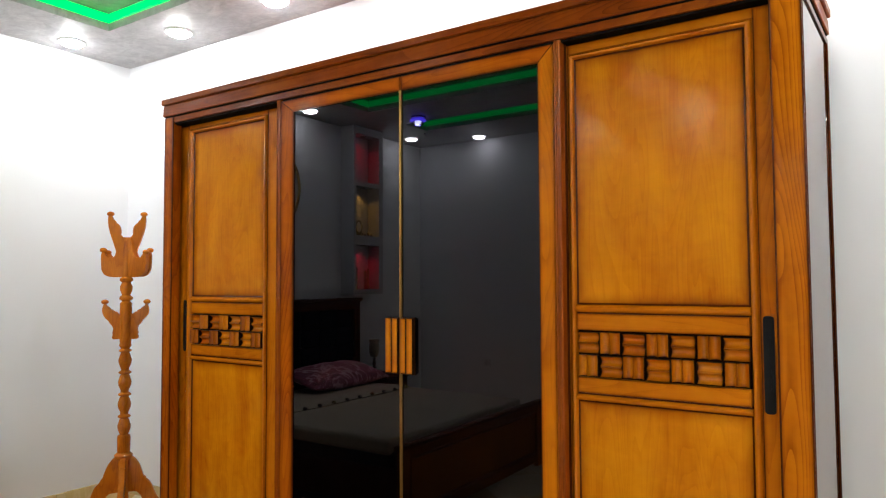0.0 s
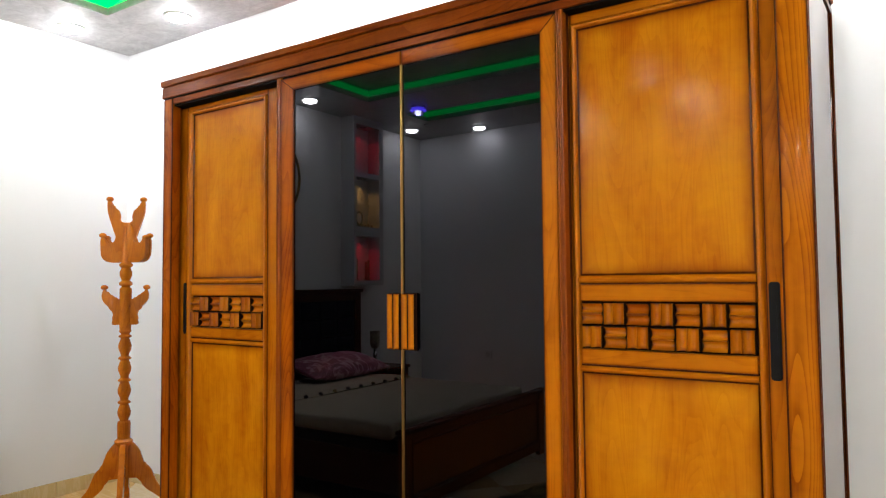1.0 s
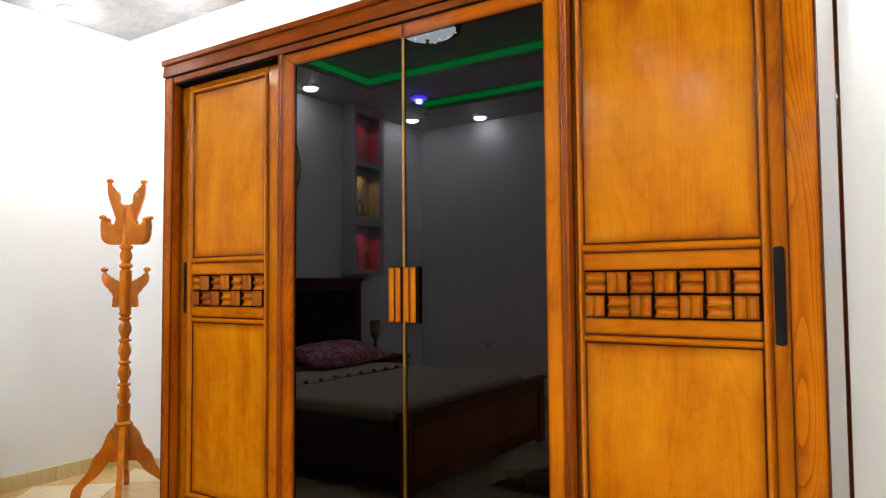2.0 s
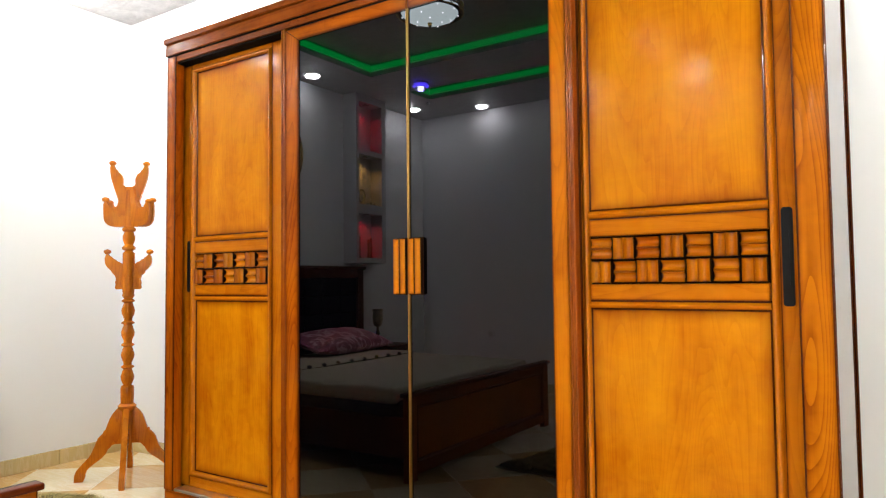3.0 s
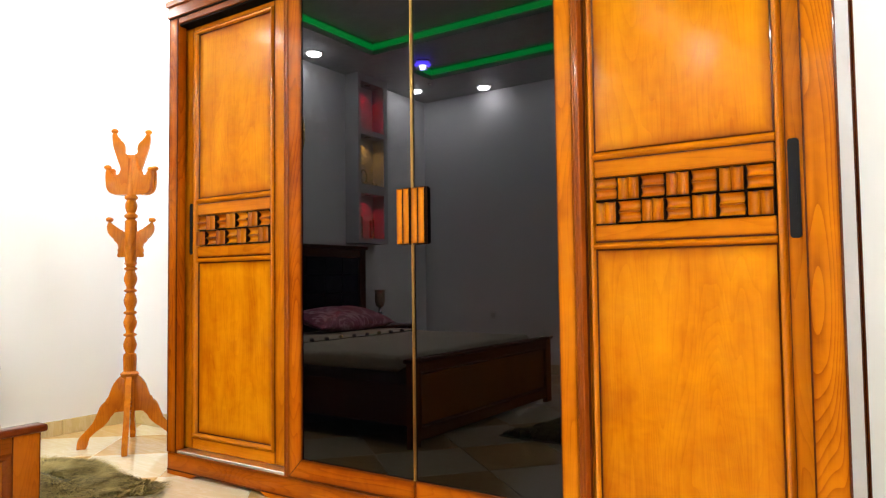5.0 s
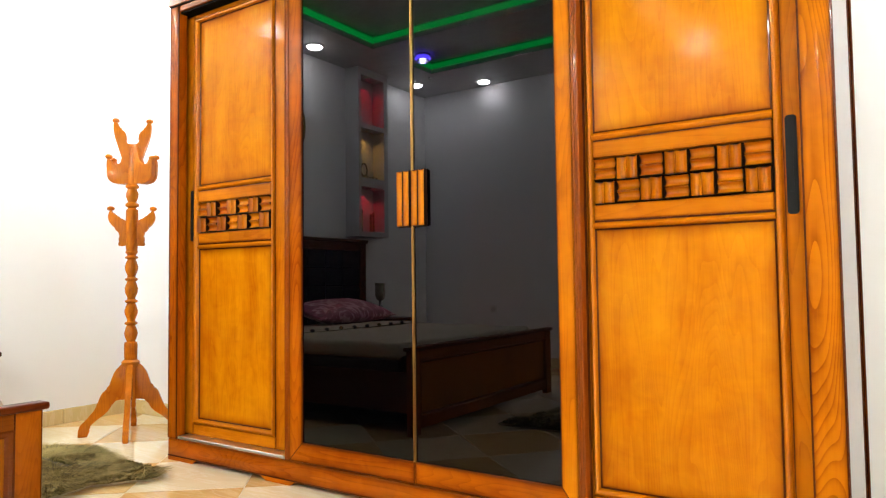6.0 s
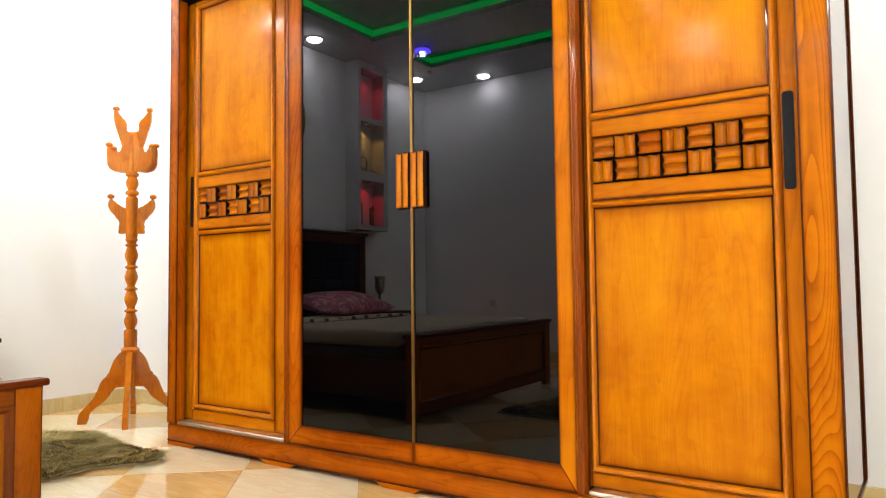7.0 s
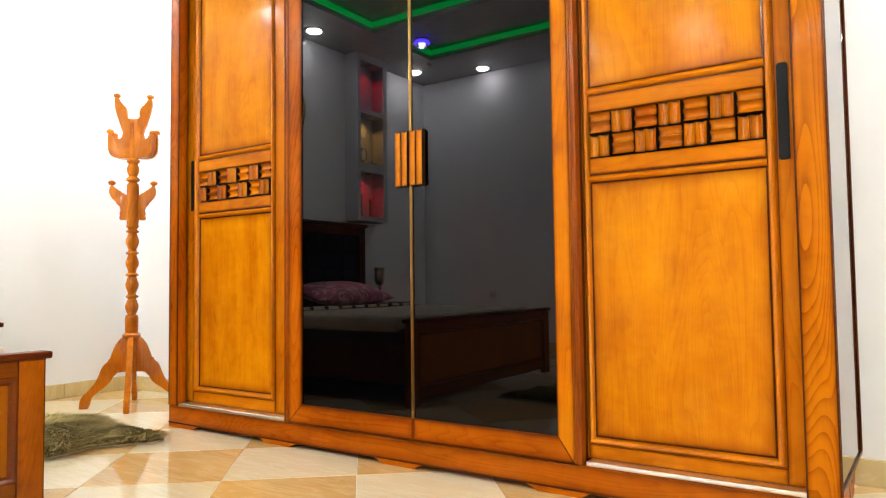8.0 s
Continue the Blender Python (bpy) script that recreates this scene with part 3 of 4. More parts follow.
    def rounded(x0, x1, z0, z1, r):
        return [(cx + r * math.cos(a), cz + r * math.sin(a)) for cx, cz, q in ((x1 - r, z1 - r, 0), (x0 + r, z1 - r, 1), (x0 + r, z0 + r, 2), (x1 - r, z0 + r, 3))
                for a in [(q + k / 5) * math.pi / 2 for k in range(6)]]

    pull = part("pull", prism(bmesh.new(), rounded(hx0, hx1, hz0, hz1, 0.009), (0, y - 0.001, 0), (1, 0, 0), thick=0.006, bevel=0.001), black_metal, door, "matt black recessed pull")
    part("cup", prism(bmesh.new(), rounded(hx0 + 0.010, hx1 - 0.010, hz0 + 0.06, hz1 - 0.06, 0.003), (0, y - 0.0042, 0), (1, 0, 0), thick=0.0012), black_metal, pull)
    return door


sliding_door(-2.14, -1.372, -2.027, -1.512, 0.036, 0.022, 0.012, 0.010, (-2.086, -2.0665, 1.05, 1.30))
sliding_door(-0.052, 0.598, -0.004, 0.5195, 0.021, 0.027, 0.0, 0.0, (0.552, 0.581, 1.012, 1.285))


def glass_door(x0, x1, gx0, gx1, hinge_left):
    """A hinged door with a mitred frame on three sides and black glass."""
    y0, y1 = FY, FY + 0.022
    z0, z1, gz0, gz1 = 0.105, 2.171, 0.184, 2.117
    b = 0.0025
    outer, inner, mid = (x0, gx0, x1) if hinge_left else (x1, gx1, x0)

    def cut(pts):
        bm = bmesh.new()
        loops(bm, [[(px, y, pz) for px, pz in pts] for y in (y0, y1)])
        bmesh.ops.bevel(bm, geom=list(bm.edges), offset=b, segments=2, affect="EDGES", profile=0.5)
        return bm

    # The right door's stile takes a lighter wood, its stronger light put into colour.
    door = part("glass_door", cut([(outer, z0), (inner, gz0), (inner, gz1), (outer, z1)]), wood_stile if hinge_left else wood_door_stile, wardrobe, "black glass door in an amber frame")
    part("rail", cut([(outer, z1), (inner, gz1), (mid, gz1), (mid, z1)]), wood_rail, door)
    part("rail", cut([(outer, z0), (inner, gz0), (mid, gz0), (mid, z0)]), wood_rail, door)
    g0, g1 = min(inner, mid), max(inner, mid)
    part("glass_pane", boxed(g0, g1, FY + 0.006, FY + 0.012, gz0, gz1), black_glass, door, "black reflecting glass")
    part("backing", boxed(g0, g1, FY + 0.0125, FY + 0.02, gz0, gz1), black_gap, door)
    for a in ((inner - 0.002, inner + 0.002, gz0, gz1),):
        part("glass_edge", boxed(a[0], a[1], FY + 0.001, FY + 0.0055, a[2], a[3]), wood_dark, door, "dark inner edge")
    part("glass_edge", boxed(g0, g1, FY + 0.001, FY + 0.0055, gz0 - 0.002, gz0 + 0.002), wood_dark_rail, door, "dark inner edge")
    part("glass_edge", boxed(g0, g1, FY + 0.001, FY + 0.0055, gz1 - 0.002, gz1 + 0.002), wood_dark_rail, door, "dark inner edge")
    # dark mitre joints
    for za, zb in ((z1, gz1), (z0, gz0)):
        run_x, run_z = inner - outer, zb - za
        k = 0.0011 / math.hypot(run_x, run_z)
        ox, oz = -run_z * k, run_x * k
        ends = [(outer + run_x * 0.03, za + run_z * 0.03), (outer + run_x * 0.98, za + run_z * 0.98)]
        corners = [(ends[0][0] + ox, ends[0][1] + oz), (ends[1][0] + ox, ends[1][1] + oz), (ends[1][0] - ox, ends[1][1] - oz), (ends[0][0] - ox, ends[0][1] - oz)]
        part("mitre_joint", loops(bmesh.new(), [[(px, y, pz) for px, pz in corners] for y in (FY - 0.0006, FY + 0.004)]), ebony, door, "dark joint")
    e = -1 if hinge_left else 1
    part("edge_trim", boxed(min(mid, mid + e * 0.003), max(mid, mid + e * 0.003), FY - 0.001, FY + 0.0055, gz0, gz1), brass, door, "thin brass edge strip")
    # fluted pull
    p0, p1 = (mid - 0.062, mid - 0.002) if hinge_left else (mid + 0.002, mid + 0.064)
    pull = part("pull", boxed(p0, p1, FY - 0.0035, FY + 0.0055, 1.041, 1.253, bevel=0.002), ebony, door, "amber wooden fluted pull")
    half = (p1 - p0) / 2
    for a in (p0, p0 + half):
        two_tone(part("flute", cavetto(a + 0.002, a + half - 0.002, 1.045, 1.249, FY - 0.0145, 0.0118, True, 1, 10), pull_wood, pull, "", True), ebony)
    return door


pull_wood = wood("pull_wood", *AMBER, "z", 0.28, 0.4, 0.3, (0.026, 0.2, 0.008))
glass_door(-1.3365, -0.6895, -1.261, -0.6895, True)
glass_door(-0.6865, -0.0555, -0.6865, -0.1105, False)


# ---- the hat stand ----
def hat_stand(cx, cy):
    ob = thing("hat_stand", (cx, cy, 0), "orange varnished turned wooden hat stand on four curved legs", "hat stand")
    d1, d2 = Vector((0.70, 0.71, 0)), Vector((0.71, -0.70, 0))
    d3 = Matrix.Rotation(radians(-24), 3, "Z") @ d1
    profile = [(0.028, 0.15), (0.03, 0.40), (0.035, 0.43), (0.036, 0.50), (0.033, 0.515)]
    z = 0.515
    for k in range(4):
        profile += [(0.022, z + 0.005), (0.034, z + 0.035), (0.036, z + 0.055), (0.027, z + 0.085), (0.022, z + 0.096), (0.035, z + 0.104), (0.035, z + 0.111), (0.022, z + 0.119)]
        z += 0.125
    profile += [(0.034, z + 0.012), (0.03, z + 0.025), (0.032, 1.05), (0.033, 1.27), (0.02, 1.282), (0.036, 1.292), (0.036, 1.305), (0.022, 1.317), (0.033, 1.345), (0.034, 1.365), (0.024, 1.39), (0.036, 1.4), (0.036, 1.412), (0.026, 1.42), (0.02, 1.63), (0.004, 1.638)]
    part("post", lathe(bmesh.new(), profile, cx, cy, 20), wood_stand, ob, "", True)
    # legs
    leg_top = smooth_line([(0.02, 0.402), (0.05, 0.39), (0.082, 0.35), (0.101, 0.30), (0.114, 0.266), (0.146, 0.233), (0.166, 0.183), (0.187, 0.139), (0.23, 0.089), (0.257, 0.055), (0.264, 0.0)], 4)
    leg_low = smooth_line([(0.219, 0.0), (0.207, 0.028), (0.209, 0.05), (0.176, 0.085), (0.128, 0.122), (0.102, 0.152), (0.086, 0.185), (0.059, 0.194), (0.02, 0.195)], 4)
    turned = Matrix.Rotation(radians(8), 3, "Z")
    for d in (turned @ d1, turned @ -d1, turned @ d2, turned @ -d2):
        part("leg", prism(bmesh.new(), leg_top + leg_low, (cx, cy, 0), d, thick=0.03, bevel=0.005), wood_stand, ob, "", True)
    part("collar", lathe(bmesh.new(), [(0.03, 0.375), (0.047, 0.39), (0.05, 0.405), (0.035, 0.418)], cx, cy, 20), wood_stand, ob, "", True)

    def half(points):
        return smooth_line(points, 4)

    # upper crossed boards: tall forked arms on one, low hooks on both
    tall = [(0.0, 1.425), (0.05, 1.420), (0.10, 1.425), (0.128, 1.450), (0.135, 1.500), (0.134, 1.560), (0.118, 1.565), (0.108, 1.540), (0.09, 1.525),
            (0.062, 1.535), (0.055, 1.565), (0.075, 1.630), (0.098, 1.710), (0.1, 1.775), (0.082, 1.775), (0.068, 1.745), (0.04, 1.720), (0.033, 1.685), (0.034, 1.655), (0.0, 1.652)]
    low = [(0.0, 1.425), (0.05, 1.420), (0.10, 1.425), (0.128, 1.450), (0.135, 1.500), (0.134, 1.560), (0.118, 1.565), (0.108, 1.540), (0.09, 1.525), (0.062, 1.535), (0.05, 1.570), (0.034, 1.645), (0.0, 1.648)]
    tier = [(0.0, 1.068), (0.06, 1.063), (0.07, 1.078), (0.062, 1.108), (0.075, 1.153), (0.105, 1.183), (0.125, 1.218), (0.118, 1.263), (0.108, 1.265), (0.095, 1.243), (0.07, 1.233), (0.05, 1.213), (0.0, 1.208)]
    for d, outline, knobs in ((d1, tall, ((0.091, 1.787), (0.127, 1.577))), (d3, low, ((0.127, 1.565),)), (d1, tier, ((0.114, 1.278),))):
        for s in (1, -1):
            board = part("hook_board", prism(bmesh.new(), half(outline), (cx, cy, 0), d * s, thick=0.028 if d is d1 else 0.03, bevel=0.005), wood_stand, ob, "", True)
            for r, z in knobs:
                p = Vector((cx, cy, z)) + d * s * r
                part("knob", ball(bmesh.new(), p, 0.0205, 0.72), wood_stand, board, "", True)
    return ob


hat_stand(-2.855, 0.175)


# ---- fur rugs ----
def fur_rug(name, outline, label, blades, tall=0.04, seed=3):
    rnd = random.Random(seed)
    cx = sum(p[0] for p in outline) / len(outline)
    cy = sum(p[1] for p in outline) / len(outline)
    ob = thing(name, (cx, cy, 0), label, "rug", "fur rugs")
    rim = smooth_line(outline + [outline[0]], 6)[:-1]
    rim = [(x + rnd.uniform(-0.012, 0.012), y + rnd.uniform(-0.012, 0.012)) for x, y in rim]
    rings = [[(cx + (x - cx) * k, cy + (y - cy) * k, z) for x, y in rim] for k, z in ((1.0, 0.001), (1.0, 0.008), (0.93, 0.018), (0.6, 0.022), (0.02, 0.022))]
    part("hide", loops(bmesh.new(), rings), fur_base, ob)
    rim2 = [[(cx + (x - cx) * k, cy + (y - cy) * k, z) for x, y in rim] for k, z in ((1.0, 0.001), (1.012, 0.001), (1.012, 0.007), (1.0, 0.009))]
    part("edge_binding", loops(bmesh.new(), rim2 + [rim2[0]], caps=False), hide_edge, ob, "pale hide edge")
    verts, faces = [], []
    n = len(rim)
    for _ in range(blades):
        k = rnd.random() ** 0.45
        i = rnd.randrange(n)
        t = rnd.random()
        ex = rim[i][0] * (1 - t) + rim[(i + 1) % n][0] * t
        ey = rim[i][1] * (1 - t) + rim[(i + 1) % n][1] * t
        x, y = cx + (ex - cx) * k, cy + (ey - cy) * k
        flow = 3.0 * noise.noise((x * 4, y * 4, seed)) + math.atan2(ey - cy, ex - cx) * 0.35
        dx, dy = math.cos(flow) + rnd.uniform(-0.5, 0.5), math.sin(flow) + rnd.uniform(-0.5, 0.5)
        ln = tall * rnd.uniform(0.7, 1.35) * (0.75 + 0.5 * noise.noise((x * 9, y * 9, 2.0)) + 0.1)
        w = rnd.uniform(0.0012, 0.0025)
        ux, uy = -dy * w, dx * w
        b = len(verts)
        z = 0.016 if k < 0.93 else 0.006
        verts += [(x - ux, y - uy, z), (x + ux, y + uy, z), (x + dx * ln * 0.45 + ux * 0.7, y + dy * ln * 0.45 + uy * 0.7, z + ln * 0.42),
                  (x + dx * ln * 0.45 - ux * 0.7, y + dy * ln * 0.45 - uy * 0.7, z + ln * 0.42), (x + dx * ln * 1.15, y + dy * ln * 1.15, z + ln * rnd.uniform(0.25, 0.75))]
        faces += [(b, b + 1, b + 2, b + 3), (b + 3, b + 2, b + 4)]
    me = bpy.data.meshes.new("fur")
    me.from_pydata([(x - cx, y - cy, z) for x, y, z in verts], [], faces)
    me.materials.append(fur_mat)
    pile = new("fur", me)
    pile.parent = ob
    tagged(pile, "long olive brown pile", "", "", "stuff")
    return ob


fur_rug("fur_rug", [(-2.02, -0.20), (-2.3, -0.23), (-2.55, -0.19), (-2.75, -0.2), (-2.88, -0.34), (-2.8, -0.52), (-2.5, -0.7), (-2.2, -0.76), (-2.02, -0.70), (-2.03, -0.50), (-1.90, -0.30)],
        "olive brown fur rug on the tiled floor beside the bed", 26000, 0.042)
fur_rug("fur_rug", [(-1.18, -1.55), (-0.92, -1.53), (-0.6, -1.55), (-0.35, -1.75), (-0.36, -2.15), (-0.66, -2.36), (-0.95, -2.3), (-1.05, -2.0), (-1.1, -1.72)],
        "olive brown fur rug on the tiled floor at the bed foot", 9000, 0.055, 5)


# ---- the bed ----
def bed():
    fx, y0, y1, w, top = -1.412, -2.765, -1.003, 0.08, 0.460
    ob = thing("bed", (-2.4, -1.865, 0), "wooden double bed with panelled footboard and dark upholstered headboard", "bed")
    # footboard
    foot = part("footboard", boxed(fx - 0.028, fx - 0.012, y0 + w, y1 - w, 0.09, 0.41), wood_bed, ob, "amber panelled footboard")
    for a, b in ((y0, y0 + w), (y1 - w, y1)):
        part("post", boxed(fx - 0.036, fx, a, b, 0.0, top, bevel=0.003), bed_post_wood, foot)
        part("arris", boxed(fx - 0.002, fx + 0.0008, a, a + 0.003, 0.001, top - 0.001), wood_dark, foot, "dark toned edge")
        part("arris", boxed(fx - 0.002, fx + 0.0008, b - 0.003, b, 0.001, top - 0.001), wood_dark, foot, "dark toned edge")
    part("rail", boxed(fx - 0.034, fx - 0.002, y0 + w, y1 - w, 0.41, top, bevel=0.002), bed_rail_wood, foot)
    part("rail", boxed(fx - 0.034, fx - 0.002, y0 + w, y1 - w, 0.035, 0.095, bevel=0.002), bed_rail_wood, foot)
    part("cap", boxed(fx - 0.046, fx + 0.014, y0 - 0.017, y1 + 0.017, top, 0.483, bevel=0.007, segments=3), wood_bed_flat, foot, "dark rounded cap rail", True)
    p0, p1, q0, q1 = y0 + w - 0.002, y1 - w + 0.002, 0.093, 0.412
    rings = [[(fx - 0.004 + h, p0 + d, q0 + d), (fx - 0.004 + h, p1 - d, q0 + d), (fx - 0.004 + h, p1 - d, q1 - d), (fx - 0.004 + h, p0 + d, q1 - d)] for d, h in ((0, -0.004), (0.002, 0.005), (0.007, 0.008), (0.013, 0.006), (0.018, -0.002), (0.024, -0.008))]
    part("moulding", loops(bmesh.new(), rings, caps=False), wood_lip_bed, foot, "glossy dark moulding", True)
    # headboard
    hx, h0, h1 = -3.38, -2.955, -0.775
    head = part("headboard", boxed(LEFT + 0.006, hx - 0.03, h0, h1, 0.0, 1.2), wood_head, ob, "tall headboard with navy tufted upholstery")
    for a in ((h0, h0 + 0.08), (h1 - 0.08, h1)):
        part("post", boxed(LEFT + 0.02, hx, a[0], a[1], 0.0, 1.21, bevel=0.004), wood_head, head)
    part("cap", boxed(LEFT + 0.01, hx + 0.02, h0 - 0.015, h1 + 0.015, 1.205, 1.235, bevel=0.008), wood_head, head)
    part("rail", boxed(hx - 0.03, hx, h0 + 0.08, h1 - 0.08, 1.13, 1.205, bevel=0.004), wood_head, head)
    cols, rows = 9, 4
    cw, ch = (h1 - h0 - 0.16) / cols, 0.64 / rows
    for i in range(cols):
        for j in range(rows):
            ya, za = h0 + 0.08 + i * cw, 0.49 + j * ch
            bm = bmesh.new()
            loops(bm, [[(hx - 0.03 + h, ya + d, za + d), (hx - 0.03 + h, ya + cw - d, za + d), (hx - 0.03 + h, ya + cw - d, za + ch - d), (hx - 0.03 + h, ya + d, za + ch - d)] for d, h in ((0.001, 0.0), (0.006, 0.012), (0.025, 0.02), (0.06, 0.023))])
            part("tufted_pad", bm, navy_leather, head, "", True)
    # side rails, legs, mattress and cover
    for y in (-2.69, -1.04):
        part("side_rail", boxed(-3.38, fx - 0.05, y - 0.012, y + 0.012, 0.12, 0.34, bevel=0.003), wood_head, ob)
    part("valance", cloth_block(-3.34, -1.52, -2.665, -1.065, 0.13, 0.43, 0.004, 2), shaded_cloth, ob, "cloth valance, its dark brown carrying the shade of the bed side", True)
    part("mattress", cloth_block(-3.34, -1.54, -2.68, -1.05, 0.40, 0.495, 0.010, 7), sheet_cloth, ob, "mattress under a beige bedspread", True)
    return ob


def cloth_block(x0, x1, y0, y1, z0, z1, wrinkle, seed):
    """A soft block with rounded edges and slight folds."""
    bm = boxed(x0, x1, y0, y1, z0, z1, bevel=min(0.045, (z1 - z0) * 0.3), segments=3)
    bmesh.ops.subdivide_edges(bm, edges=[e for e in bm.edges if e.calc_length() > 0.3], cuts=24, use_grid_fill=True)
    for v in bm.verts:
        k = noise.noise((v.co.x * 2.2, v.co.y * 2.2, seed)) + 0.5 * noise.noise((v.co.x * 7, v.co.y * 5 + v.co.z * 9, seed + 3))
        v.co.z += wrinkle * k * (1 if v.co.z > (z0 + z1) / 2 else 0)
        v.co.y += wrinkle * 0.6 * noise.noise((v.co.x * 9, v.co.z * 4, seed))
    return bm


bed()

# folded edge of the cover with its row of buttons
bm = bmesh.new()
rings = []
for k in range(41):
    y = -2.645 + k * (1.56 / 40)
    x = -2.57 + 0.02 * noise.noise((y * 1.5, 0, 4))
    z = 0.498 + 0.004 * noise.noise((y * 3, 2, 1))
    rings.append([(x - 0.5, y, z), (x - 0.2, y, z + 0.012), (x - 0.01, y, z + 0.013), (x + 0.006, y, z + 0.006), (x, y, z - 0.004), (x - 0.5, y, z - 0.006)])
loops(bm, rings)
fold = tagged(part("folded_bedspread", bm, sheet_cloth, None, "", True), "folded beige cover edge with dark and gold buttons on the bed", "bedspread")
for k in range(11):
    y = -2.58 + k * 0.145
    part("button", ball(bmesh.new(), (-2.565, y, 0.512), 0.017, 0.8), button_dark if k % 3 else gold, fold, "", True)


def pillow(cx, cy, cz, lx, ly, lean):
    bm = bmesh.new()
    made = bmesh.ops.create_grid(bm, x_segments=18, y_segments=24, size=1.0)["verts"]
    top = [v.co.copy() for v in made]
    bm.free()
    bm = bmesh.new()
    sheets = []
    for s in (1, -1):
        row = []
        for c in top:
            u, v = c.x, c.y
            puff = (max(0, 1 - abs(u) ** 2.6) * max(0, 1 - abs(v) ** 2.6)) ** 0.6
            pinch = 1 - 0.06 * (1 - abs(u)) - 0.04 * (1 - abs(v))
            h = s * (0.085 * puff + 0.006) + 0.012 * noise.noise((u * 3, v * 4, s)) * puff
            p = Matrix.Rotation(radians(lean), 4, "Y") @ Vector((u * lx * pinch, v * ly * pinch, h))
            row.append(bm.verts.new((cx + p.x, cy + p.y, cz + p.z)))
        sheets.append(row)
    nx, ny = 19, 25
    xs = sorted({round(c.x, 4) for c in top})
    ys = sorted({round(c.y, 4) for c in top})
    find = {(xs.index(round(c.x, 4)), ys.index(round(c.y, 4))): i for i, c in enumerate(top)}
    nx, ny = len(xs), len(ys)
    for row in sheets:
        for i in range(nx - 1):
            for j in range(ny - 1):
                bm.faces.new([row[find[q]] for q in ((i, j), (i + 1, j), (i + 1, j + 1), (i, j + 1))])
    rim = [(i, 0) for i in range(nx)] + [(nx - 1, j) for j in range(1, ny)] + [(i, ny - 1) for i in range(nx - 2, -1, -1)] + [(0, j) for j in range(ny - 2, 0, -1)]
    for a, b in zip(rim, rim[1:] + rim[:1]):
        bm.faces.new((sheets[0][find[a]], sheets[0][find[b]], sheets[1][find[b]], sheets[1][find[a]]))
    return tagged(part("pillow", bm, floral_satin, None, "", True), "plump magenta floral satin pillow on the bed", "pillow")


pillow(-3.1, -2.33, 0.60, 0.2, 0.46, 14)


# ---- nightstands and what stands on them ----
def nightstand(cy):
    x0, x1, y0, y1, z = LEFT + 0.015, -3.115, cy - 0.175, cy + 0.19, 0.50
    ob = thing("nightstand", (-3.3, cy, 0), "low brown wooden nightstand beside the bed", "nightstand", "nightstands")
    part("body", boxed(x0, x1, y0 + 0.015, y1 - 0.015, 0.06, z - 0.025, bevel=0.003), wood_head, ob)
    part("top", boxed(x0, x1 + 0.015, y0, y1, z - 0.025, z, bevel=0.006), wood_head, ob)
    for a in (0.075, 0.255):
        drawer = part("drawer", boxed(x1, x1 + 0.012, y0 + 0.035, y1 - 0.035, a, a + 0.165, bevel=0.003), wood_bed, ob)
        part("knob", ball(bmesh.new(), (x1 + 0.022, cy, a + 0.083), 0.012), brass, drawer, "", True)
    for px in (x0 + 0.03, x1 - 0.03):
        for py in (y0 + 0.04, y1 - 0.04):
            part("leg", boxed(px - 0.02, px + 0.02, py - 0.02, py + 0.02, 0.0, 0.06), wood_head, ob)
    return ob


nightstand(-0.58)
nightstand(-3.185)

goblet = thing("goblet_lamp", (-3.33, -3.10, 0.50), "cut glass goblet on a turned silver foot on the nightstand", "candle holder")
part("foot", lathe(bmesh.new(), [(0.045, 0.501), (0.045, 0.512), (0.018, 0.522), (0.012, 0.550), (0.024, 0.565), (0.012, 0.580), (0.022, 0.605), (0.012, 0.630), (0.014, 0.655), (0.002, 0.660)], -3.33, -3.10, 16), chrome, goblet, "silver turned foot", True)
part("bowl", lathe(bmesh.new(), [(0.012, 0.660), (0.035, 0.675), (0.048, 0.710), (0.05, 0.760), (0.046, 0.800), (0.054, 0.830), (0.05, 0.830), (0.042, 0.800), (0.045, 0.750), (0.03, 0.690), (0.004, 0.675)], -3.33, -3.10, 14), clear_glass, goblet, "amber cut glass bowl")


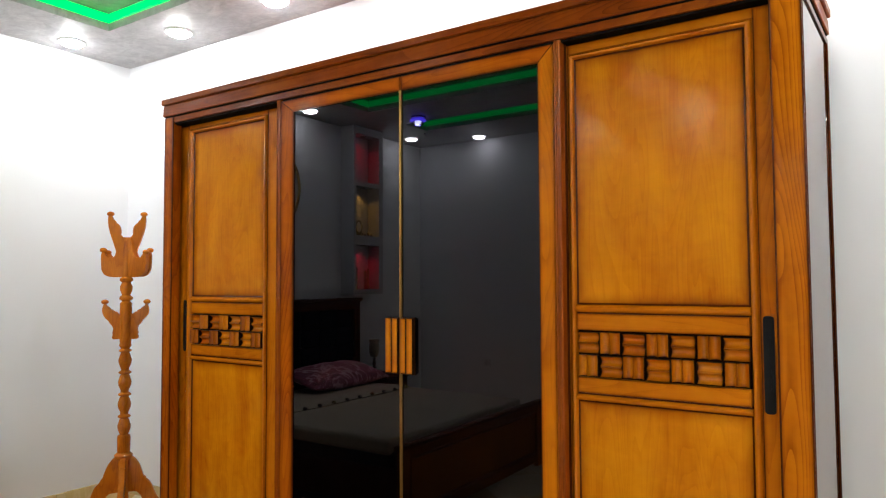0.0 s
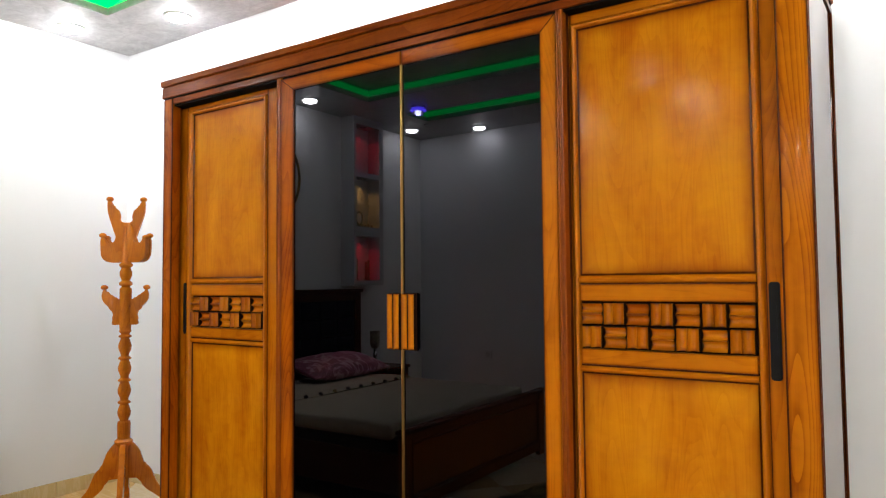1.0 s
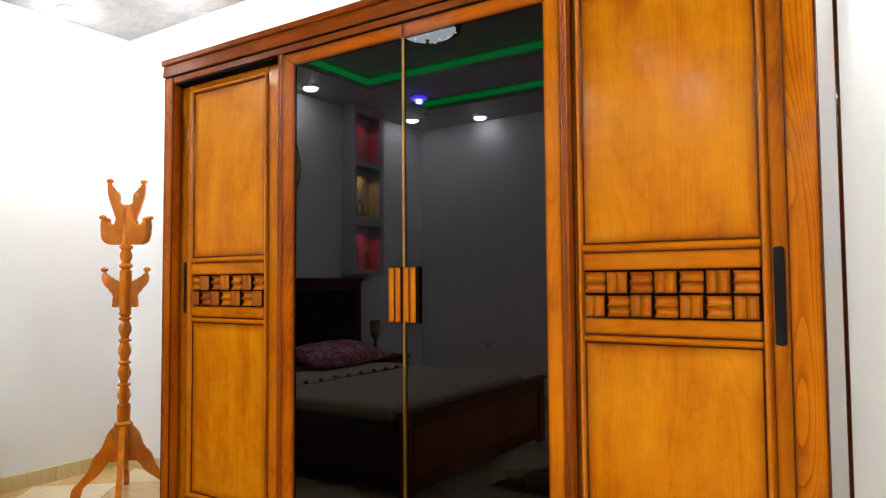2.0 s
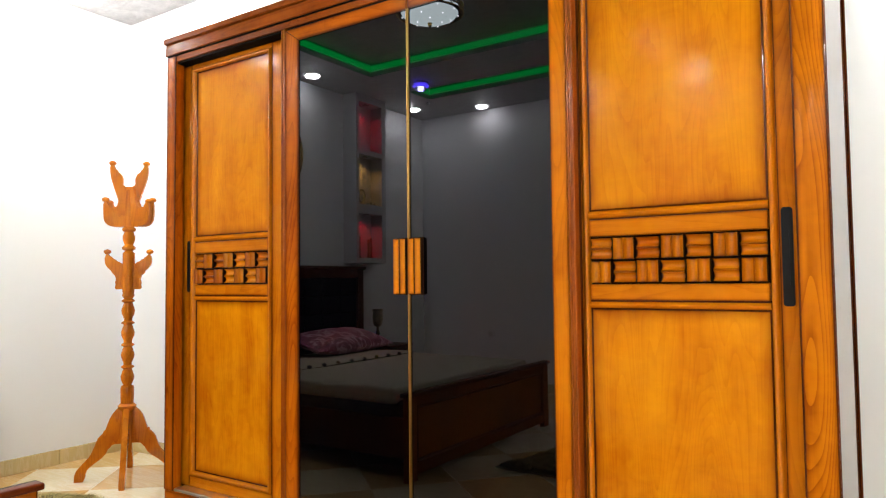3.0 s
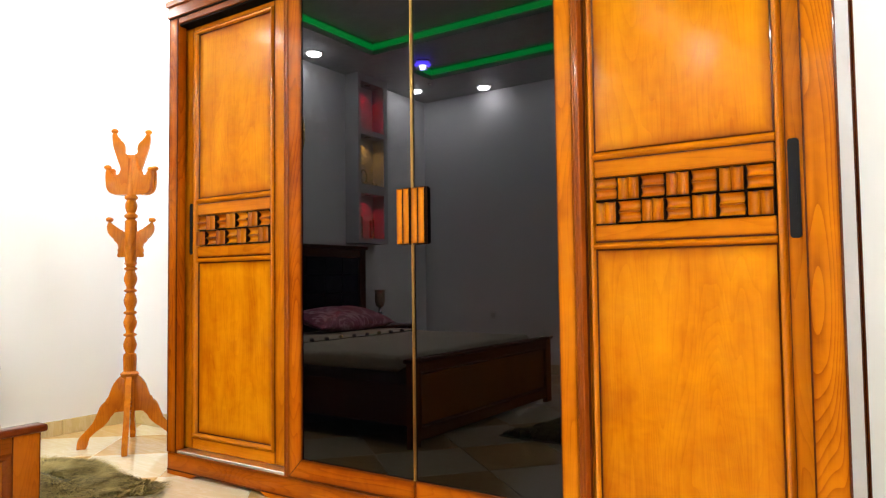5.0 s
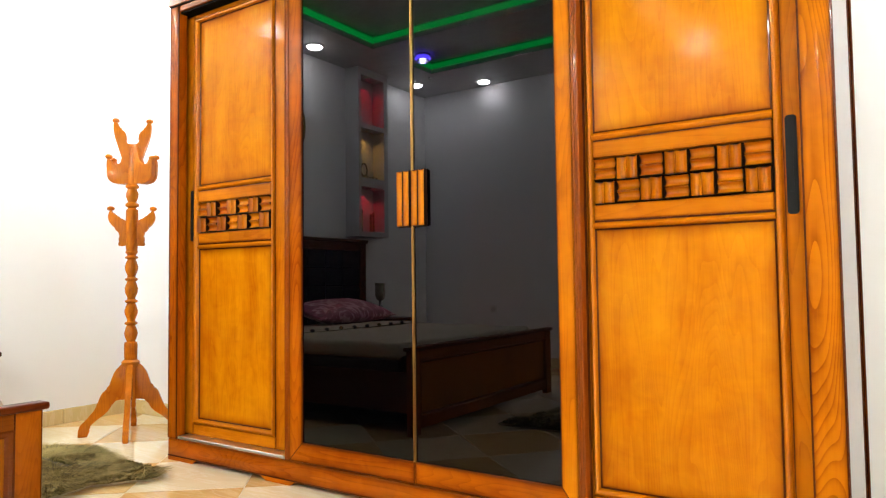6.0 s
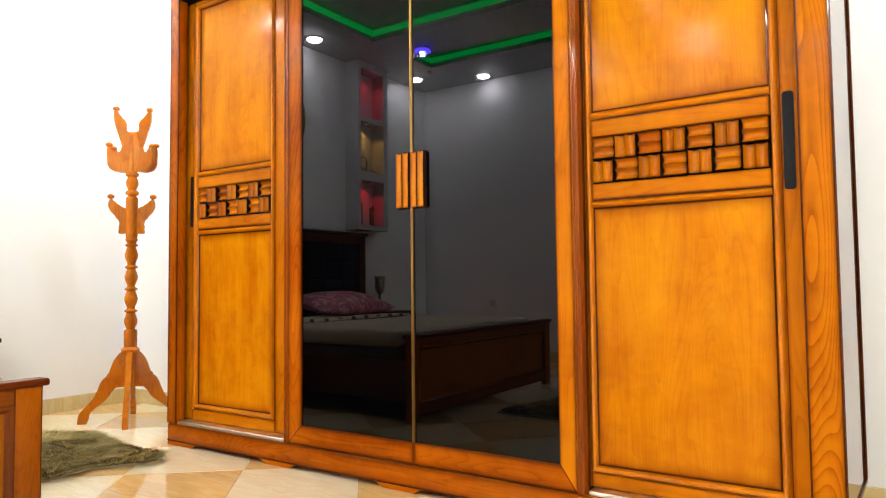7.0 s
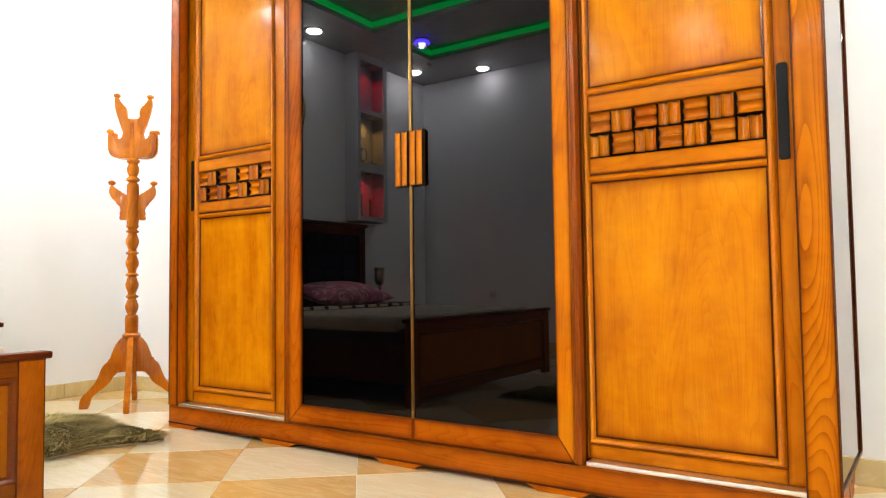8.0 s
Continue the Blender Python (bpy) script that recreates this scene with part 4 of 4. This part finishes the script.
# ---- wall niches ----
def niche_box():
    x0, x1, y0, y1, z0 = LEFT, -3.33, -3.235, -2.80, 1.268
    shelves = [(1.315, 1.735), (1.82, 2.29), (2.335, 2.79)]
    n0, n1 = -3.175, -2.838
    bm = bmesh.new()
    box(bm, x0, x1, y0, n0, z0, CEIL)
    box(bm, x0, x1, n1, y1, z0, CEIL)
    cuts = [z0] + [z for pair in shelves for z in pair] + [CEIL]
    for a, b in zip(cuts[0::2], cuts[1::2]):
        box(bm, x0, x1, n0, n1, a, b)
    box(bm, x0, x0 + 0.02, n0, n1, z0, CEIL)
    ob = structure("wall_niche", bm, niche_paint, "grey plastered wall column with three lit niches", "niche")
    for (a, b), mat, colour in zip(shelves, (red_glow, warm_glow, red_glow), ((1.0, 0.008, 0.03), (1.0, 0.5, 0.08), (1.0, 0.008, 0.03))):
        y = (n0 + n1) / 2
        lamp = thing("niche_spotlight", (x0 + 0.10, y, b), "small coloured spotlight in the niche top", "spotlight", "niche spotlights")
        part("lens", lathe(bmesh.new(), [(0.022, b - 0.001), (0.02, b - 0.007), (0.002, b - 0.008)], x0 + 0.10, y, 16), mat, lamp, "glowing lens", True)
        part("ring", lathe(bmesh.new(), [(0.023, b - 0.0005), (0.031, b - 0.001), (0.03, b - 0.006), (0.023, b - 0.008)], x0 + 0.10, y, 16), chrome, lamp, "", True)
        disc_lamp("niche_lamp", (x0 + 0.10, y, b - 0.012), 4.0, 0.03, colour, 120)
    # ornaments
    z = shelves[1][0]
    ring = thing("ring_ornament", (-3.39, -2.945, z), "gilt ring ornament on a small foot", "ornament")
    bm = bmesh.new()
    rings = []
    for k in range(29):
        a = 2 * math.pi * k / 28
        rings.append([(-3.39 + 0.008 * math.cos(t), -2.945 + (0.045 + 0.008 * math.sin(t)) * math.cos(a), z + 0.085 + (0.06 + 0.008 * math.sin(t)) * math.sin(a)) for t in (0, 1.05, 2.1, 3.15, 4.2, 5.25)])
    part("ring", loops(bm, rings, caps=False), gold, ring, "", True)
    part("foot", boxed(-3.42, -3.36, -2.975, -2.915, z + 0.001, z + 0.02, bevel=0.004), gold, ring)
    for k, (dy, h) in enumerate(((-2.990, 0.035), (-3.035, 0.028), (-3.080, 0.04), (-3.130, 0.03))):
        lathe_bm = lathe(bmesh.new(), [(0.014, z), (0.016, z + 0.006), (0.006, z + h * 0.5), (0.014, z + h * 0.75), (0.002, z + h)], -3.39, dy, 12)
        tagged(part("trinket", lathe_bm, gold, None, "", True), "tiny gilt trinket on the niche shelf", "ornament", "niche trinkets")
    z = shelves[0][0]
    for dy, h in ((-2.910, 0.21), (-3.040, 0.18), (-3.080, 0.2)):
        prof = [(0.02, z), (0.022, z + 0.01)]
        steps = 7
        for k in range(steps):
            t = z + 0.012 + (h - 0.02) * k / steps
            prof += [(0.006, t), (0.014, t + (h / steps) * 0.5)]
        prof += [(0.003, z + h)]
        tagged(part("figurine", lathe(bmesh.new(), prof, -3.39, dy, 12), gold, None, "", True), "slim gilt beaded figurine in the lower niche", "ornament", "niche figurines")


niche_box()

# round gilt wall ring over the bed head
bm = bmesh.new()
rings = []
for k in range(65):
    a = 2 * math.pi * k / 64
    rings.append([(LEFT + 0.014 + 0.011 * math.cos(t), -1.865 + (0.385 + 0.012 * math.sin(t)) * math.cos(a), 2.2 + (0.385 + 0.012 * math.sin(t)) * math.sin(a)) for t in (0, 1.05, 2.1, 3.15, 4.2, 5.25)])
tagged(part("wall_ring", loops(bm, rings, caps=False), gold, None, "", True), "large round gilt ring hung on the white wall", "wall decoration")

# small sensor on the ceiling
tagged(part("ceiling_sensor", lathe(bmesh.new(), [(0.018, CEIL), (0.022, CEIL - 0.012), (0.015, CEIL - 0.028), (0.002, CEIL - 0.032)], -3.0, -3.5, 14), white_plastic, None, "", True), "small white sensor on the grey ceiling", "sensor")

# socket on the far wall
outlet_grey = plain("grey_plastic", (0.48, 0.48, 0.47), 0.5)
socket = thing("wall_socket", (-2.653, FRONT, 0.55), "white plastic socket on the white wall", "socket")
part("plate", boxed(-2.693, -2.613, FRONT + 0.0005, FRONT + 0.011, 0.51, 0.59, bevel=0.003), white_plastic, socket)
bm = bmesh.new()
loops(bm, [[(-2.653 + r * math.cos(a * math.pi / 10), y, 0.55 + r * math.sin(a * math.pi / 10)) for a in range(20)] for r, y in ((0.026, FRONT + 0.011), (0.026, FRONT + 0.0125), (0.02, FRONT + 0.0125))])
part("outlet", bm, outlet_grey, socket, "grey outlet")


# ---- floor tiles and skirting ----
floor = structure("floor", boxed(LEFT, RIGHT, FRONT, BACK, -0.12, -0.002), grout, "polished cream and tan marble tiles laid diagonally", "floor")
SIDE, TURN = 0.470, radians(40.5)
U, V = Vector((math.cos(TURN), math.sin(TURN))) * SIDE, Vector((math.sin(TURN), -math.cos(TURN))) * SIDE
ORIGIN = Vector((-1.174, -0.524))


def clip(poly, axis, limit, keep_less):
    out = []
    for a, b in zip(poly, poly[1:] + poly[:1]):
        ina, inb = (a[axis] <= limit) == keep_less, (b[axis] <= limit) == keep_less
        if ina:
            out.append(a)
        if ina != inb:
            out.append(a + (b - a) * ((limit - a[axis]) / (b[axis] - a[axis])))
    return out


gap = 0.0015 / SIDE
for i in range(-14, 15):
    for j in range(-14, 15):
        poly = [ORIGIN + U * (i + a) + V * (j + b) for a, b in ((gap, gap), (1 - gap, gap), (1 - gap, 1 - gap), (gap, 1 - gap))]
        for axis, limit, less in ((0, LEFT + 0.001, False), (0, RIGHT - 0.001, True), (1, FRONT + 0.001, False), (1, BACK - 0.001, True)):
            poly = clip(poly, axis, limit, less) if len(poly) > 2 else poly
        if len(poly) < 3:
            continue
        c = sum(poly, Vector((0, 0))) / len(poly)
        bm = bmesh.new()
        loops(bm, [[((p.x - c.x) * k, (p.y - c.y) * k, z) for p in poly] for k, z in ((1, -0.008), (1, -0.0008), (0.997, 0.0))])
        tile = part("tile", bm, tile_tan if (i + j) % 2 == 0 else tile_cream)
        tile.location = (c.x, c.y, 0)
        tile.parent = floor

skirting = structure("baseboard", boxed(LEFT, LEFT + 0.004, FRONT + 0.01, BACK - 0.01, 0.0, 0.085), grout, "sandy stone tile skirting along the walls", "baseboard")


def skirt(x0, x1, y0, y1):
    bm = boxed(x0, x1, y0, y1, 0.0005, 0.088, bevel=0.0015, segments=1)
    part("tile", bm, tile_skirt, skirting)


step = 0.43
y = BACK - 0.013
while y > FRONT + 0.02:
    skirt(LEFT + 0.0005, LEFT + 0.012, max(y - step + 0.002, FRONT + 0.012), y)
    y -= step
x = LEFT + 0.0005
while x < RIGHT - 0.02:
    for ya, yb in ((BACK - 0.012, BACK - 0.0005), (FRONT + 0.0005, FRONT + 0.012)):
        skirt(x, min(x + step - 0.002, RIGHT - 0.001), ya, yb)
    x += step
y = BACK - 0.013
while y > FRONT + 0.02:
    skirt(RIGHT - 0.012, RIGHT - 0.0005, max(y - step + 0.002, FRONT + 0.012), y)
    y -= step
